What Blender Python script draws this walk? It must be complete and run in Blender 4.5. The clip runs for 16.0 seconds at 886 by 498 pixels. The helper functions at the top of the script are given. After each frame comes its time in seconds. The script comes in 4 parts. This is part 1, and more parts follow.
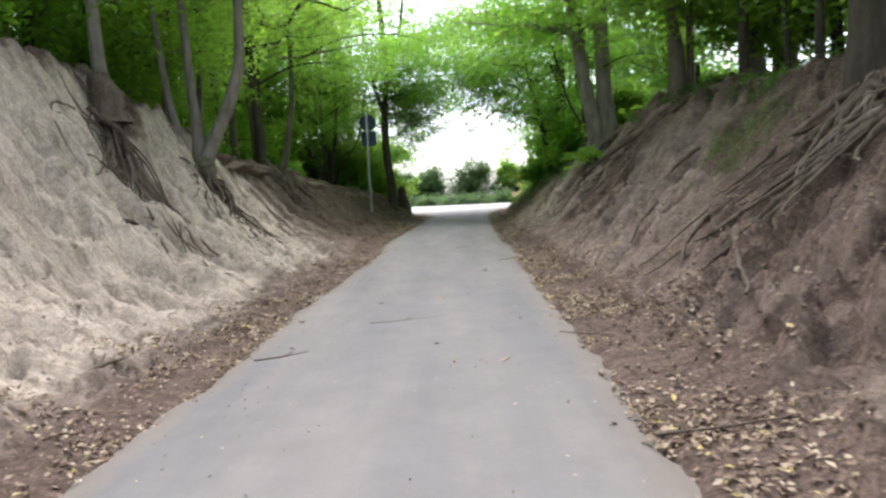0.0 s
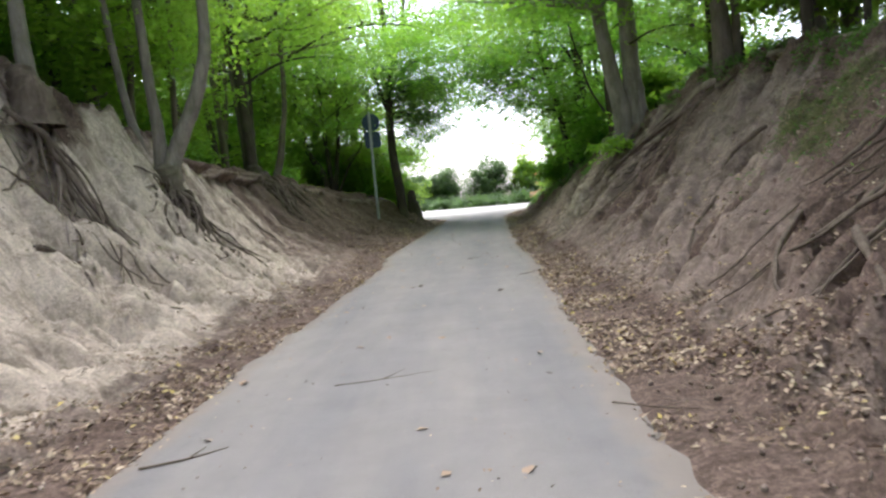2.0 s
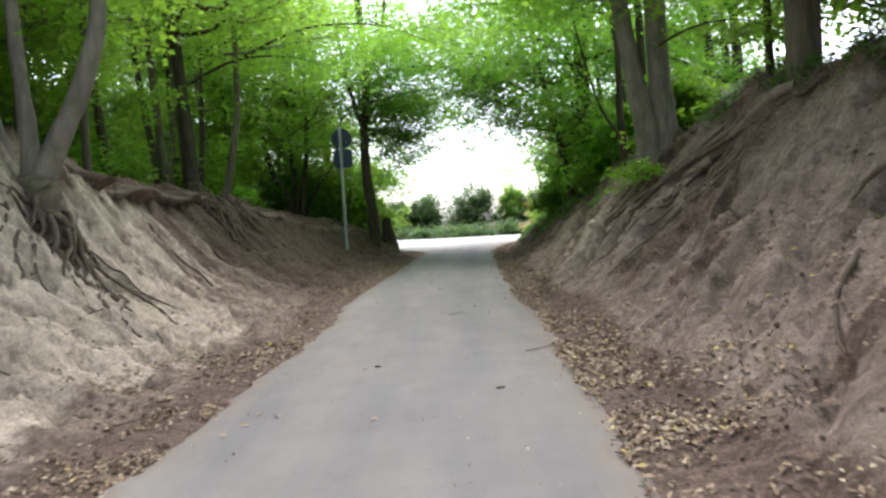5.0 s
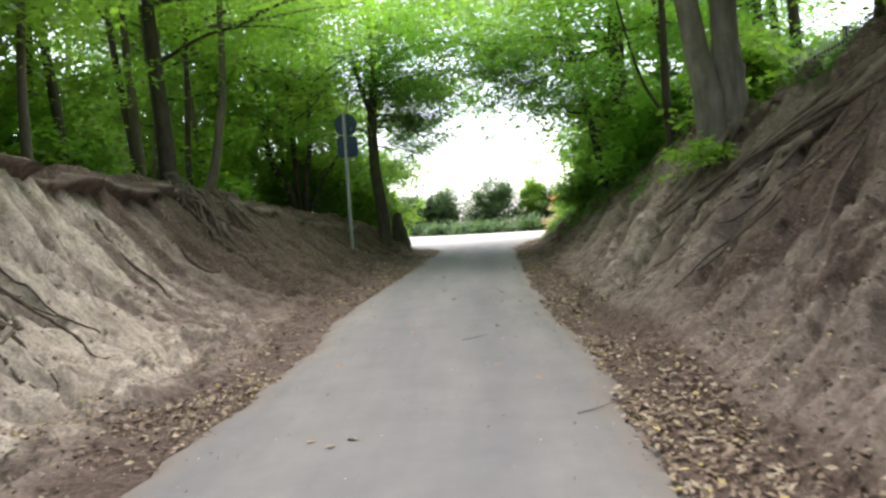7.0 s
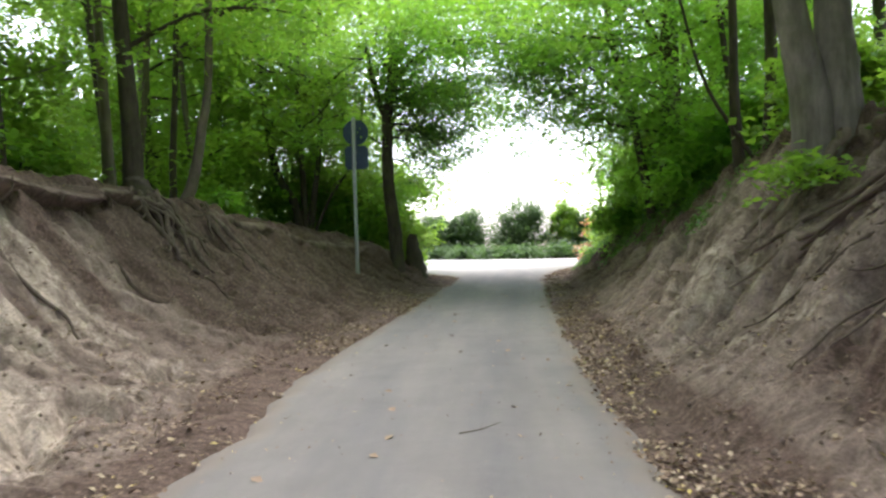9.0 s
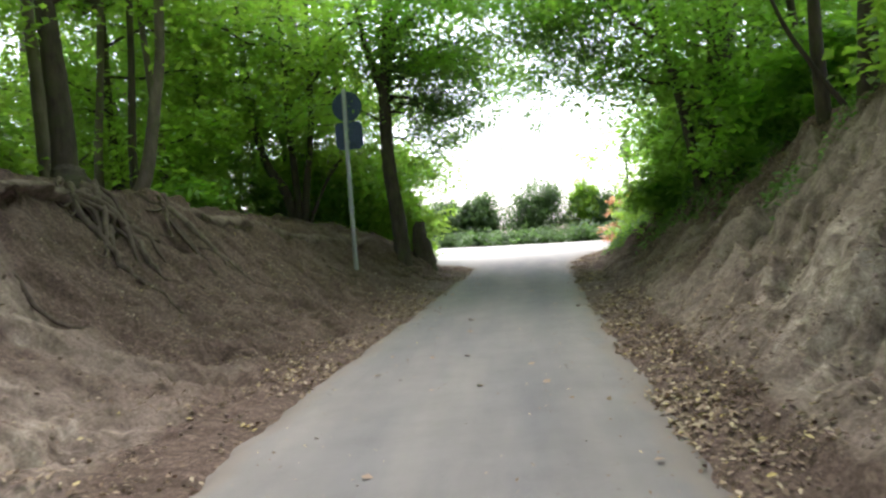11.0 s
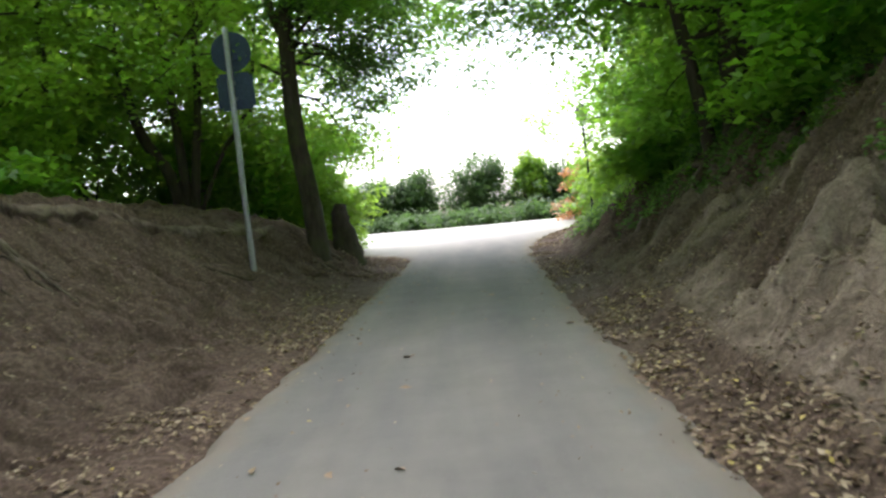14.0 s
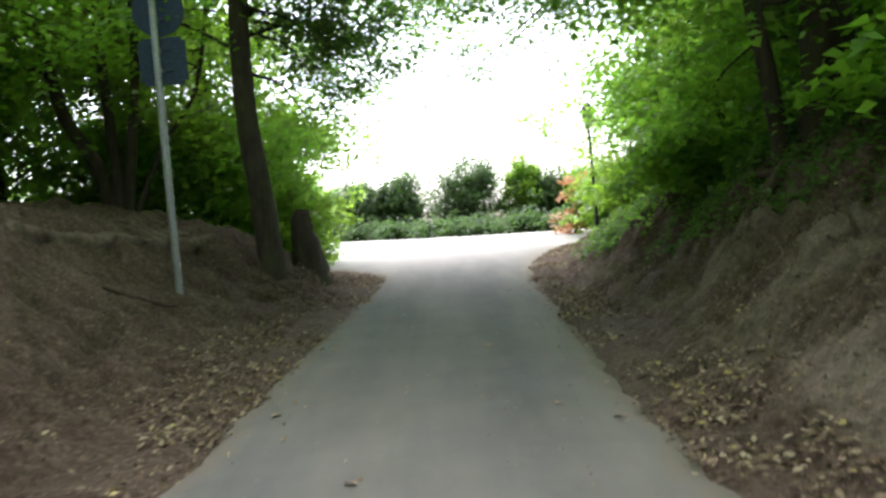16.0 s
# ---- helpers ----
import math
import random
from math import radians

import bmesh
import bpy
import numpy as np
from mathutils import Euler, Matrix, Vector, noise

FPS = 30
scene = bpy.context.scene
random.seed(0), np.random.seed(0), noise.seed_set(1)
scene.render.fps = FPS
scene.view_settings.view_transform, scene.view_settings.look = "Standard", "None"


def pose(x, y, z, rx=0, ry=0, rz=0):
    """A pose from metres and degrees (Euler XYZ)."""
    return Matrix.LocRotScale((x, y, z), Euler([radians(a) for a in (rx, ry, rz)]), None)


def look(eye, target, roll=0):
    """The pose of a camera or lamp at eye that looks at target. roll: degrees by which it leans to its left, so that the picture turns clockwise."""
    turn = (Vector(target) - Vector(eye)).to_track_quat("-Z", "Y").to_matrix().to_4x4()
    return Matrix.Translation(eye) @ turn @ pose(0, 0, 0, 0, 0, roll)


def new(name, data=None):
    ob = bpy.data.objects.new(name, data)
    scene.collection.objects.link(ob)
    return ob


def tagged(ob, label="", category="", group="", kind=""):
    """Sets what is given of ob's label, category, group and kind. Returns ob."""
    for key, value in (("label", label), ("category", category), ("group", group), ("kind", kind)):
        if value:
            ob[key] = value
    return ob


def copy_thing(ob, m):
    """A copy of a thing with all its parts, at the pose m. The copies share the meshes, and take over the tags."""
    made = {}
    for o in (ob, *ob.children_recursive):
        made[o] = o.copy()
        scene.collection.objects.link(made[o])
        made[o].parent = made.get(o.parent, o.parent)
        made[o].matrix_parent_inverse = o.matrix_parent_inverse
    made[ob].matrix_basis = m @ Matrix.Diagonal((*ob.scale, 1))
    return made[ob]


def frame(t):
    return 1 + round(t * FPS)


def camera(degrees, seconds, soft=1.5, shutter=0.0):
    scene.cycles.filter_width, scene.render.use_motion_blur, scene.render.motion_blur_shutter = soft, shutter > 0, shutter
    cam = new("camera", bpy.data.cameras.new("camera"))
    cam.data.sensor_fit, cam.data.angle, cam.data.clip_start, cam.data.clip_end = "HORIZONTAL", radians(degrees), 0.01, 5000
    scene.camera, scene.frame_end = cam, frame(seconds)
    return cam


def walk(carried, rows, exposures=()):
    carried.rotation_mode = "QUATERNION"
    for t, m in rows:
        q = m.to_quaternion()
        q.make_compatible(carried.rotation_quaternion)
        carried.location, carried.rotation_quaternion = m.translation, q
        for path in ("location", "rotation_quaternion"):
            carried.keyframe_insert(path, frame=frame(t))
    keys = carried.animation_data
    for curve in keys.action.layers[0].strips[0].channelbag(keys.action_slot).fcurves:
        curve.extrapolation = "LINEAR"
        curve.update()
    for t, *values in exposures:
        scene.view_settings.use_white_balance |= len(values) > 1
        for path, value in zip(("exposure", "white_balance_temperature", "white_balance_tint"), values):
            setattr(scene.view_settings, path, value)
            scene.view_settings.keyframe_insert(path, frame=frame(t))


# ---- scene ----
cam = camera(58.3, 16.0, 2.5, 0.5)
METRES, EYE, TILT, LEAN, TURN = 22.1, 1.5, 0.0, 0.0, 0.0
ROWS = [
    (0.0, 0.0, 0.0, 0.0, -0.32, -4.76, 3.8),
    (0.5, 0.0031, 0.0307, -0.0016, 0.8, -5.45, 4.4),
    (1.0, 0.008, 0.0597, -0.001, 0.99, -4.84, 4.37),
    (1.5, 0.0085, 0.0891, -0.0013, 2.31, -4.79, 5.33),
    (2.0, 0.0106, 0.1168, -0.002, 0.96, -4.47, 6.06),
    (2.5, 0.0114, 0.1463, -0.0012, 0.68, -5.13, 5.81),
    (3.0, 0.0123, 0.1755, -0.0009, 0.87, -4.61, 5.7),
    (3.5, 0.0136, 0.2041, -0.001, 1.48, -5.46, 4.71),
    (4.0, 0.0121, 0.2327, 0.0003, 0.52, -4.06, 4.49),
    (6.5, 0.0129, 0.3856, -0.0005, -0.56, -2.28, 4.19),
    (7.0, 0.0158, 0.4172, -0.0015, 1.02, -2.89, 4.46),
    (7.5, 0.0222, 0.4515, -0.001, 2.63, -1.82, 3.73),
    (8.0, 0.025, 0.4822, -0.0013, 3.27, -2.8, 3.0),
    (8.5, 0.0254, 0.515, -0.0006, 3.02, -1.14, 2.11),
    (11.0, 0.0211, 0.6759, -0.0014, 4.08, -2.16, 4.78),
    (11.5, 0.0209, 0.7056, -0.0006, 4.41, -1.24, 3.54),
    (12.0, 0.0221, 0.7389, -0.0024, 4.94, -1.96, 4.25),
    (12.5, 0.019, 0.77, -0.003, 3.67, -2.26, 4.49),
    (13.0, 0.019, 0.802, -0.0039, 2.52, -3.12, 5.83),
    (13.5, 0.0157, 0.8349, -0.0047, 0.46, -4.07, 6.98),
    (14.0, 0.0165, 0.866, -0.0044, -0.54, -3.96, 6.74),
    (14.5, 0.015, 0.8996, -0.0037, -1.8, -3.71, 6.43),
    (15.0, 0.0169, 0.9316, -0.0036, -1.58, -4.44, 5.78),
    (15.5, 0.0166, 0.9647, -0.0044, -0.68, -5.22, 6.13),
    (16.0, 0.0201, 0.997, -0.0033, -1.48, -3.64, 4.99),
]
walk(cam, [(t, pose(0, 0, EYE, TILT, LEAN, TURN) @ pose(METRES * x, METRES * y, METRES * z, 90 + pitch, roll, yaw)) for t, x, y, z, yaw, pitch, roll in ROWS], [(0.0, 1.97, 6150, 17), (5.0, 2.02, 6200, 17), (8.0, 2.1, 6300, 17), (11.0, 2.17, 6300, 17), (13.0, 2.04, 6300, 16), (16.0, 2.14, 6300, 15)])

# world and sun: bright, slightly hazy daylight from the open side
world = bpy.data.worlds.new("daylight")
scene.world = world
world.use_nodes = True
wn = world.node_tree
sky = wn.nodes.new("ShaderNodeTexSky")
sky.sky_type = 'NISHITA'
sky.sun_disc = False
SUN_EL, SUN_AZ = radians(62), radians(0)
sky.sun_elevation, sky.sun_rotation = SUN_EL, SUN_AZ
sky.air_density, sky.dust_density, sky.ozone_density = 0.8, 2.0, 0.8
wn.nodes["Background"].inputs[1].default_value = 0.15
haze = wn.nodes.new("ShaderNodeHueSaturation")
haze.inputs["Saturation"].default_value = 0.45
wn.links.new(sky.outputs[0], haze.inputs["Color"])
wn.links.new(haze.outputs[0], wn.nodes["Background"].inputs[0])
sun = new("sun", bpy.data.lights.new("sun", 'SUN'))
sun.data.energy, sun.data.angle, sun.data.color = 1.3, radians(50), (1.0, 0.96, 0.90)
sun.matrix_world = look(Vector((math.sin(SUN_AZ) * math.cos(SUN_EL), math.cos(SUN_AZ) * math.cos(SUN_EL), math.sin(SUN_EL))) * 60, (0, 0, 0))


# ---------------------------------------------------------------- materials
def material(name, rough=0.9):
    m = bpy.data.materials.new(name)
    m.use_nodes = True
    n = m.node_tree
    b = n.nodes["Principled BSDF"]
    b.inputs["Roughness"].default_value = rough
    b.inputs["Specular IOR Level"].default_value = 0.25
    return m, n, b


def node(n, kind, **inputs):
    nd = n.nodes.new(kind)
    for k, v in inputs.items():
        nd.inputs[k.replace("_", " ")].default_value = v
    return nd


def noise_tex(n, scale, detail=6, rough=0.6, stretch=None, distortion=0.0):
    co = n.nodes.new("ShaderNodeTexCoord")
    nz = node(n, "ShaderNodeTexNoise", Scale=scale, Detail=detail, Roughness=rough, Distortion=distortion)
    if stretch:
        mp = n.nodes.new("ShaderNodeMapping")
        mp.inputs["Scale"].default_value = stretch
        n.links.new(co.outputs["Object"], mp.inputs[0])
        n.links.new(mp.outputs[0], nz.inputs[0])
    else:
        n.links.new(co.outputs["Object"], nz.inputs[0])
    return nz.outputs[0]


def ramp(n, fac, stops):
    r = n.nodes.new("ShaderNodeValToRGB")
    el = r.color_ramp.elements
    while len(el) < len(stops):
        el.new(0.5)
    for e, (p, c) in zip(el, stops):
        e.position, e.color = p, (*c, 1) if len(c) == 3 else c
    n.links.new(fac, r.inputs[0])
    return r.outputs[0]


def mix(n, fac, a, b, blend='MIX'):
    m = n.nodes.new("ShaderNodeMix")
    m.data_type, m.blend_type = 'RGBA', blend
    for sock, v in ((m.inputs[0], fac), (m.inputs[6], a), (m.inputs[7], b)):
        if isinstance(v, (int, float)):
            sock.default_value = v
        elif isinstance(v, tuple):
            sock.default_value = (*v, 1)
        else:
            n.links.new(v, sock)
    return m.outputs[2]


def bump(n, b, height, strength=0.4, distance=0.02):
    bp = node(n, "ShaderNodeBump", Strength=strength, Distance=distance)
    n.links.new(height, bp.inputs["Height"])
    n.links.new(bp.outputs[0], b.inputs["Normal"])


def plain(name, color, rough=0.6, metal=0.0, grain=30.0, spread=0.25):
    m, n, b = material(name, rough)
    c = ramp(n, noise_tex(n, grain), [(0.3, tuple(v * (1 - spread) for v in color)), (0.7, tuple(min(1, v * (1 + spread)) for v in color))])
    n.links.new(c, b.inputs["Base Color"])
    b.inputs["Metallic"].default_value = metal
    return m


def road_material(name, low, high, sand):
    m, n, b = material(name, 0.88)
    grain = ramp(n, noise_tex(n, 160, 3, 0.7), [(0.3, low), (0.7, high)])
    big = ramp(n, noise_tex(n, 0.8, 4, 0.6, (1.8, 0.22, 1)), [(0.35, (0, 0, 0)), (0.68, (1, 1, 1))])
    c = mix(n, big, grain, mix(n, 0.65, grain, sand))
    mid = ramp(n, noise_tex(n, 1.6, 6, 0.7), [(0.3, (0.88, 0.87, 0.86)), (0.65, (1.05, 1.045, 1.04))])
    c = mix(n, 1.0, c, mid, 'MULTIPLY')
    dust = n.nodes.new("ShaderNodeAttribute")
    dust.attribute_name = "dust"
    ad = n.nodes.new("ShaderNodeMath")
    ad.operation = 'MULTIPLY_ADD'
    n.links.new(noise_tex(n, 3.5, 7, 0.7), ad.inputs[0])
    ad.inputs[1].default_value = 0.9
    n.links.new(dust.outputs["Fac"], ad.inputs[2])
    c = mix(n, ramp(n, ad.outputs[0], [(0.7, (0, 0, 0)), (1.15, (0.6, 0.6, 0.6))]), c, (0.20, 0.168, 0.14))
    track = n.nodes.new("ShaderNodeAttribute")
    track.attribute_name = "track"
    c = mix(n, track.outputs["Fac"], c, mix(n, 1.0, c, (0.74, 0.76, 0.80), 'MULTIPLY'))
    # brightness of the sunlit mouth, mixed into the asphalt colour
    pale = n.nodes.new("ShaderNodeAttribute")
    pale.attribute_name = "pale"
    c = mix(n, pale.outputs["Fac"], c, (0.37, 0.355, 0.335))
    specks = ramp(n, noise_tex(n, 34, 2, 0.5), [(0.70, (0, 0, 0)), (0.76, (1, 1, 1))])
    c = mix(n, specks, c, mix(n, 0.45, c, (0.10, 0.075, 0.05)))
    n.links.new(c, b.inputs["Base Color"])
    bump(n, b, noise_tex(n, 120, 4, 0.7), 0.35, 0.006)
    return m


def ground_material():
    """Bare loamy soil; paler sand where the attribute 'sand' is high, forest litter and painted undercut shade where
    'litter' is, moss where 'moss' is.
    """
    m, n, b = material("loam_ground", 0.95)

    def attr(name):
        a = n.nodes.new("ShaderNodeAttribute")
        a.attribute_name = name
        return a.outputs["Fac"]
    fine = noise_tex(n, 38, 6, 0.75)
    mid = noise_tex(n, 4.5, 7, 0.7, None, 0.6)
    brown = ramp(n, mid, [(0.3, (0.16, 0.124, 0.103)), (0.55, (0.27, 0.217, 0.186)), (0.75, (0.39, 0.327, 0.285))])
    sand = ramp(n, mid, [(0.25, (0.33, 0.278, 0.228)), (0.5, (0.53, 0.457, 0.387)), (0.75, (0.64, 0.57, 0.49))])
    litter = ramp(n, noise_tex(n, 22, 5, 0.75), [(0.3, (0.07, 0.050, 0.042)), (0.55, (0.152, 0.109, 0.09)), (0.72, (0.265, 0.199, 0.16))])
    moss = ramp(n, noise_tex(n, 30, 4, 0.7), [(0.3, (0.06, 0.065, 0.03)), (0.7, (0.13, 0.15, 0.05))])

    def edge(a, w=0.35):
        ad = n.nodes.new("ShaderNodeMath")
        ad.operation = 'MULTIPLY_ADD'
        n.links.new(mid, ad.inputs[0])
        ad.inputs[1].default_value = w * 2
        n.links.new(a, ad.inputs[2])
        return ramp(n, ad.outputs[0], [(0.5 + w * 0.55, (0, 0, 0)), (0.5 + w * 1.35, (1, 1, 1))])
    c = mix(n, edge(attr("sand")), brown, sand)
    c = mix(n, edge(attr("moss")), c, moss)
    c = mix(n, edge(attr("litter")), c, litter)
    streak = ramp(n, noise_tex(n, 3.2, 7, 0.72, (0.4, 1.6, 0.55), 0.7), [(0.36, (0.50, 0.475, 0.45)), (0.54, (1.10, 1.09, 1.08))])
    c = mix(n, 0.8, c, streak, 'MULTIPLY')
    spk = ramp(n, fine, [(0.36, (0.74, 0.725, 0.71)), (0.58, (1.18, 1.17, 1.16))])
    c = mix(n, 1.0, c, spk, 'MULTIPLY')
    blot = ramp(n, noise_tex(n, 11, 7, 0.7, None, 0.5), [(0.34, (0.68, 0.66, 0.64)), (0.56, (1.12, 1.11, 1.10))])
    c = mix(n, 0.6, c, blot, 'MULTIPLY')
    n.links.new(c, b.inputs["Base Color"])
    rough = n.nodes.new("ShaderNodeMath")
    rough.operation = 'MULTIPLY_ADD'
    n.links.new(noise_tex(n, 13, 8, 0.72, None, 0.8), rough.inputs[0])
    rough.inputs[1].default_value = 2.2
    n.links.new(fine, rough.inputs[2])
    bump(n, b, rough.outputs[0], 0.7, 0.04)
    return m


def bark_material(name, low, high, moss=0.0):
    m, n, b = material(name, 0.9)
    c = ramp(n, noise_tex(n, 9, 7, 0.7, (1, 1, 0.22)), [(0.3, low), (0.7, high)])
    c = mix(n, 1.0, c, ramp(n, noise_tex(n, 1.4, 4, 0.6), [(0.3, (0.7, 0.7, 0.7)), (0.7, (1.1, 1.1, 1.08))]), 'MULTIPLY')
    if moss:
        c = mix(n, ramp(n, noise_tex(n, 2.2, 5, 0.65), [(0.5, (0, 0, 0)), (0.68, (moss, moss, moss))]), c, (0.075, 0.095, 0.03))
    n.links.new(c, b.inputs["Base Color"])
    bump(n, b, noise_tex(n, 22, 6, 0.75, (1, 1, 0.25)), 0.7, 0.02)
    return m


def leaf_material(name, dark, light, glow, gloss=0.06):
    """Thin leaf: diffuse, light passing through it and a slight sheen; each leaf its own shade."""
    m = bpy.data.materials.new(name)
    m.use_nodes = True
    n = m.node_tree
    n.nodes.remove(n.nodes["Principled BSDF"])
    out = n.nodes["Material Output"]
    geo, info = n.nodes.new("ShaderNodeNewGeometry"), n.nodes.new("ShaderNodeObjectInfo")
    col = ramp(n, geo.outputs["Random Per Island"], [(0.0, dark), (0.75, light), (1.0, tuple(v * 1.25 for v in light))])
    hue = node(n, "ShaderNodeHueSaturation", Saturation=1.0)
    mr = node(n, "ShaderNodeMapRange", To_Min=0.75, To_Max=1.25)
    n.links.new(info.outputs["Random"], mr.inputs[0])
    n.links.new(mr.outputs[0], hue.inputs["Value"])
    n.links.new(col, hue.inputs["Color"])
    dif = n.nodes.new("ShaderNodeBsdfDiffuse")
    tra = n.nodes.new("ShaderNodeBsdfTranslucent")
    glo = node(n, "ShaderNodeBsdfGlossy", Roughness=0.45)
    n.links.new(hue.outputs[0], dif.inputs[0])
    tcol = mix(n, 0.75, hue.outputs[0], glow)
    n.links.new(tcol, tra.inputs[0])
    m1, m2 = n.nodes.new("ShaderNodeMixShader"), n.nodes.new("ShaderNodeMixShader")
    m1.inputs[0].default_value, m2.inputs[0].default_value = 0.6, gloss
    n.links.new(dif.outputs[0], m1.inputs[1])
    n.links.new(tra.outputs[0], m1.inputs[2])
    n.links.new(m1.outputs[0], m2.inputs[1])
    n.links.new(glo.outputs[0], m2.inputs[2])
    n.links.new(m2.outputs[0], out.inputs[0])
    return m


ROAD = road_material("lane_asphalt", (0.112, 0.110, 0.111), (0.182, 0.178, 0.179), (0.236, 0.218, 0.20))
# same asphalt as the lane, with the open road's sunlight put into its colours
CROSS = road_material("sunlight_baked_asphalt", (0.30, 0.295, 0.29), (0.42, 0.41, 0.40), (0.45, 0.42, 0.38))
SOIL = ground_material()
BARK_PALE = bark_material("smooth_grey_bark", (0.14, 0.125, 0.105), (0.31, 0.28, 0.24), 0.4)
BARK_DARK = bark_material("dark_bark", (0.036, 0.030, 0.024), (0.105, 0.086, 0.069), 0.5)
BARK_MID = bark_material("brown_grey_bark", (0.10, 0.085, 0.065), (0.23, 0.195, 0.155), 0.45)
ROOT = bark_material("root_bark", (0.065, 0.049, 0.038), (0.19, 0.15, 0.118))
ROOT_PALE = bark_material("dusty_root_bark", (0.12, 0.094, 0.073), (0.28, 0.228, 0.182))
LEAF = leaf_material("beech_leaf", (0.058, 0.158, 0.022), (0.13, 0.30, 0.036), (0.37, 0.70, 0.055))
# yellow-green shrubs; on the wood's trees the paler colour paints light from behind
LEAF_LIME = leaf_material("lime_and_backlit_leaf", (0.07, 0.17, 0.022), (0.15, 0.31, 0.034), (0.42, 0.69, 0.06))
# ivy; on boughs over the lane its darkness paints leaves silhouetted by the sky
LEAF_DARK = leaf_material("ivy_and_silhouette_leaf", (0.035, 0.085, 0.022), (0.085, 0.18, 0.04), (0.17, 0.33, 0.05), 0.06)
LEAF_BUSH = leaf_material("laurel_leaf", (0.036, 0.078, 0.024), (0.08, 0.15, 0.048), (0.12, 0.23, 0.05), 0.04)
LEAF_RED = leaf_material("copper_leaf", (0.30, 0.12, 0.05), (0.50, 0.26, 0.12), (0.60, 0.33, 0.12))


def fallen_leaf_material():
    m, n, b = material("dry_leaf", 0.75)
    geo = n.nodes.new("ShaderNodeNewGeometry")
    c = ramp(n, geo.outputs["Random Per Island"], [(0.0, (0.12, 0.08, 0.056)), (0.45, (0.23, 0.163, 0.115)), (0.75, (0.33, 0.25, 0.175)), (0.94, (0.45, 0.37, 0.27)), (1.0, (0.52, 0.41, 0.12))])
    n.links.new(c, b.inputs["Base Color"])
    return m


DRY = fallen_leaf_material()
STEEL = plain("galvanised_steel", (0.42, 0.44, 0.45), 0.45, 0.7)
SIGN_BACK = plain("sign_back_grey_blue", (0.045, 0.07, 0.12), 0.5, 0.1)
IRON = plain("black_lamp_iron", (0.02, 0.022, 0.024), 0.5, 0.3)
LAMP_GLASS = plain("milky_lamp_glass", (0.55, 0.56, 0.55), 0.3)
FENCE_WOOD = plain("pale_picket_paint", (0.36, 0.36, 0.34), 0.7)
FENCE_DARK = plain("dark_fence_rail", (0.05, 0.045, 0.04), 0.8)
TWIG = plain("dry_twig", (0.11, 0.085, 0.065), 0.9)


# ---------------------------------------------------------------- mesh helpers
def mesh_of(name, verts, faces, mat, smooth=True):
    """A mesh from an array of vertices and an array of faces of one size."""
    verts, faces = np.asarray(verts, np.float32), np.asarray(faces, np.int32)
    k = faces.shape[1]
    me = bpy.data.meshes.new(name)
    me.vertices.add(len(verts))
    me.vertices.foreach_set("co", verts.ravel())
    me.loops.add(faces.size)
    me.loops.foreach_set("vertex_index", faces.ravel())
    me.polygons.add(len(faces))
    me.polygons.foreach_set("loop_start", np.arange(0, faces.size, k, dtype=np.int32))
    if smooth:
        me.polygons.foreach_set("use_smooth", np.ones(len(faces), bool))
    me.materials.append(mat)
    me.update(calc_edges=True)
    return me


def part(name, me, parent, label=""):
    ob = new(name, me)
    ob.parent = parent
    return tagged(ob, label)


def thing(name, at, label, category, group="", kind=""):
    ob = new(name)
    ob.empty_display_size = 0.2
    ob.location = at
    return tagged(ob, label, category, group, kind)


def lattice(ix, iy, seed):
    h = np.sin(ix * 127.1 + iy * 311.7 + seed * 74.7) * 43758.5453
    return h - np.floor(h)


def value_noise(x, y, seed=0):
    ix, iy = np.floor(x), np.floor(y)
    fx, fy = x - ix, y - iy
    fx, fy = fx * fx * (3 - 2 * fx), fy * fy * (3 - 2 * fy)
    a, b = lattice(ix, iy, seed), lattice(ix + 1, iy, seed)
    c, d = lattice(ix, iy + 1, seed), lattice(ix + 1, iy + 1, seed)
    return (a + (b - a) * fx) * (1 - fy) + (c + (d - c) * fx) * fy - 0.5


def fbm(x, y, seed=0, octaves=4):
    total, amp = 0.0, 1.0
    for k in range(octaves):
        total = total + amp * value_noise(x * 2 ** k + 13.7 * k, y * 2 ** k - 7.3 * k, seed + k)
        amp *= 0.5
    return total


def spline(points, steps=6):
    """A smooth line through the points (Catmull-Rom)."""
    p = np.asarray(points, float)
    p = np.vstack([2 * p[0] - p[1], p, 2 * p[-1] - p[-2]])
    t = np.linspace(0, 1, steps, endpoint=False)[:, None]
    out = [0.5 * (2 * p[i] + (p[i + 1] - p[i - 1]) * t + (2 * p[i - 1] - 5 * p[i] + 4 * p[i + 1] - p[i + 2]) * t ** 2 + (3 * p[i] - p[i - 1] - 3 * p[i + 1] + p[i + 2]) * t ** 3) for i in range(1, len(p) - 2)]
    return np.vstack([*out, p[-2:-1]])


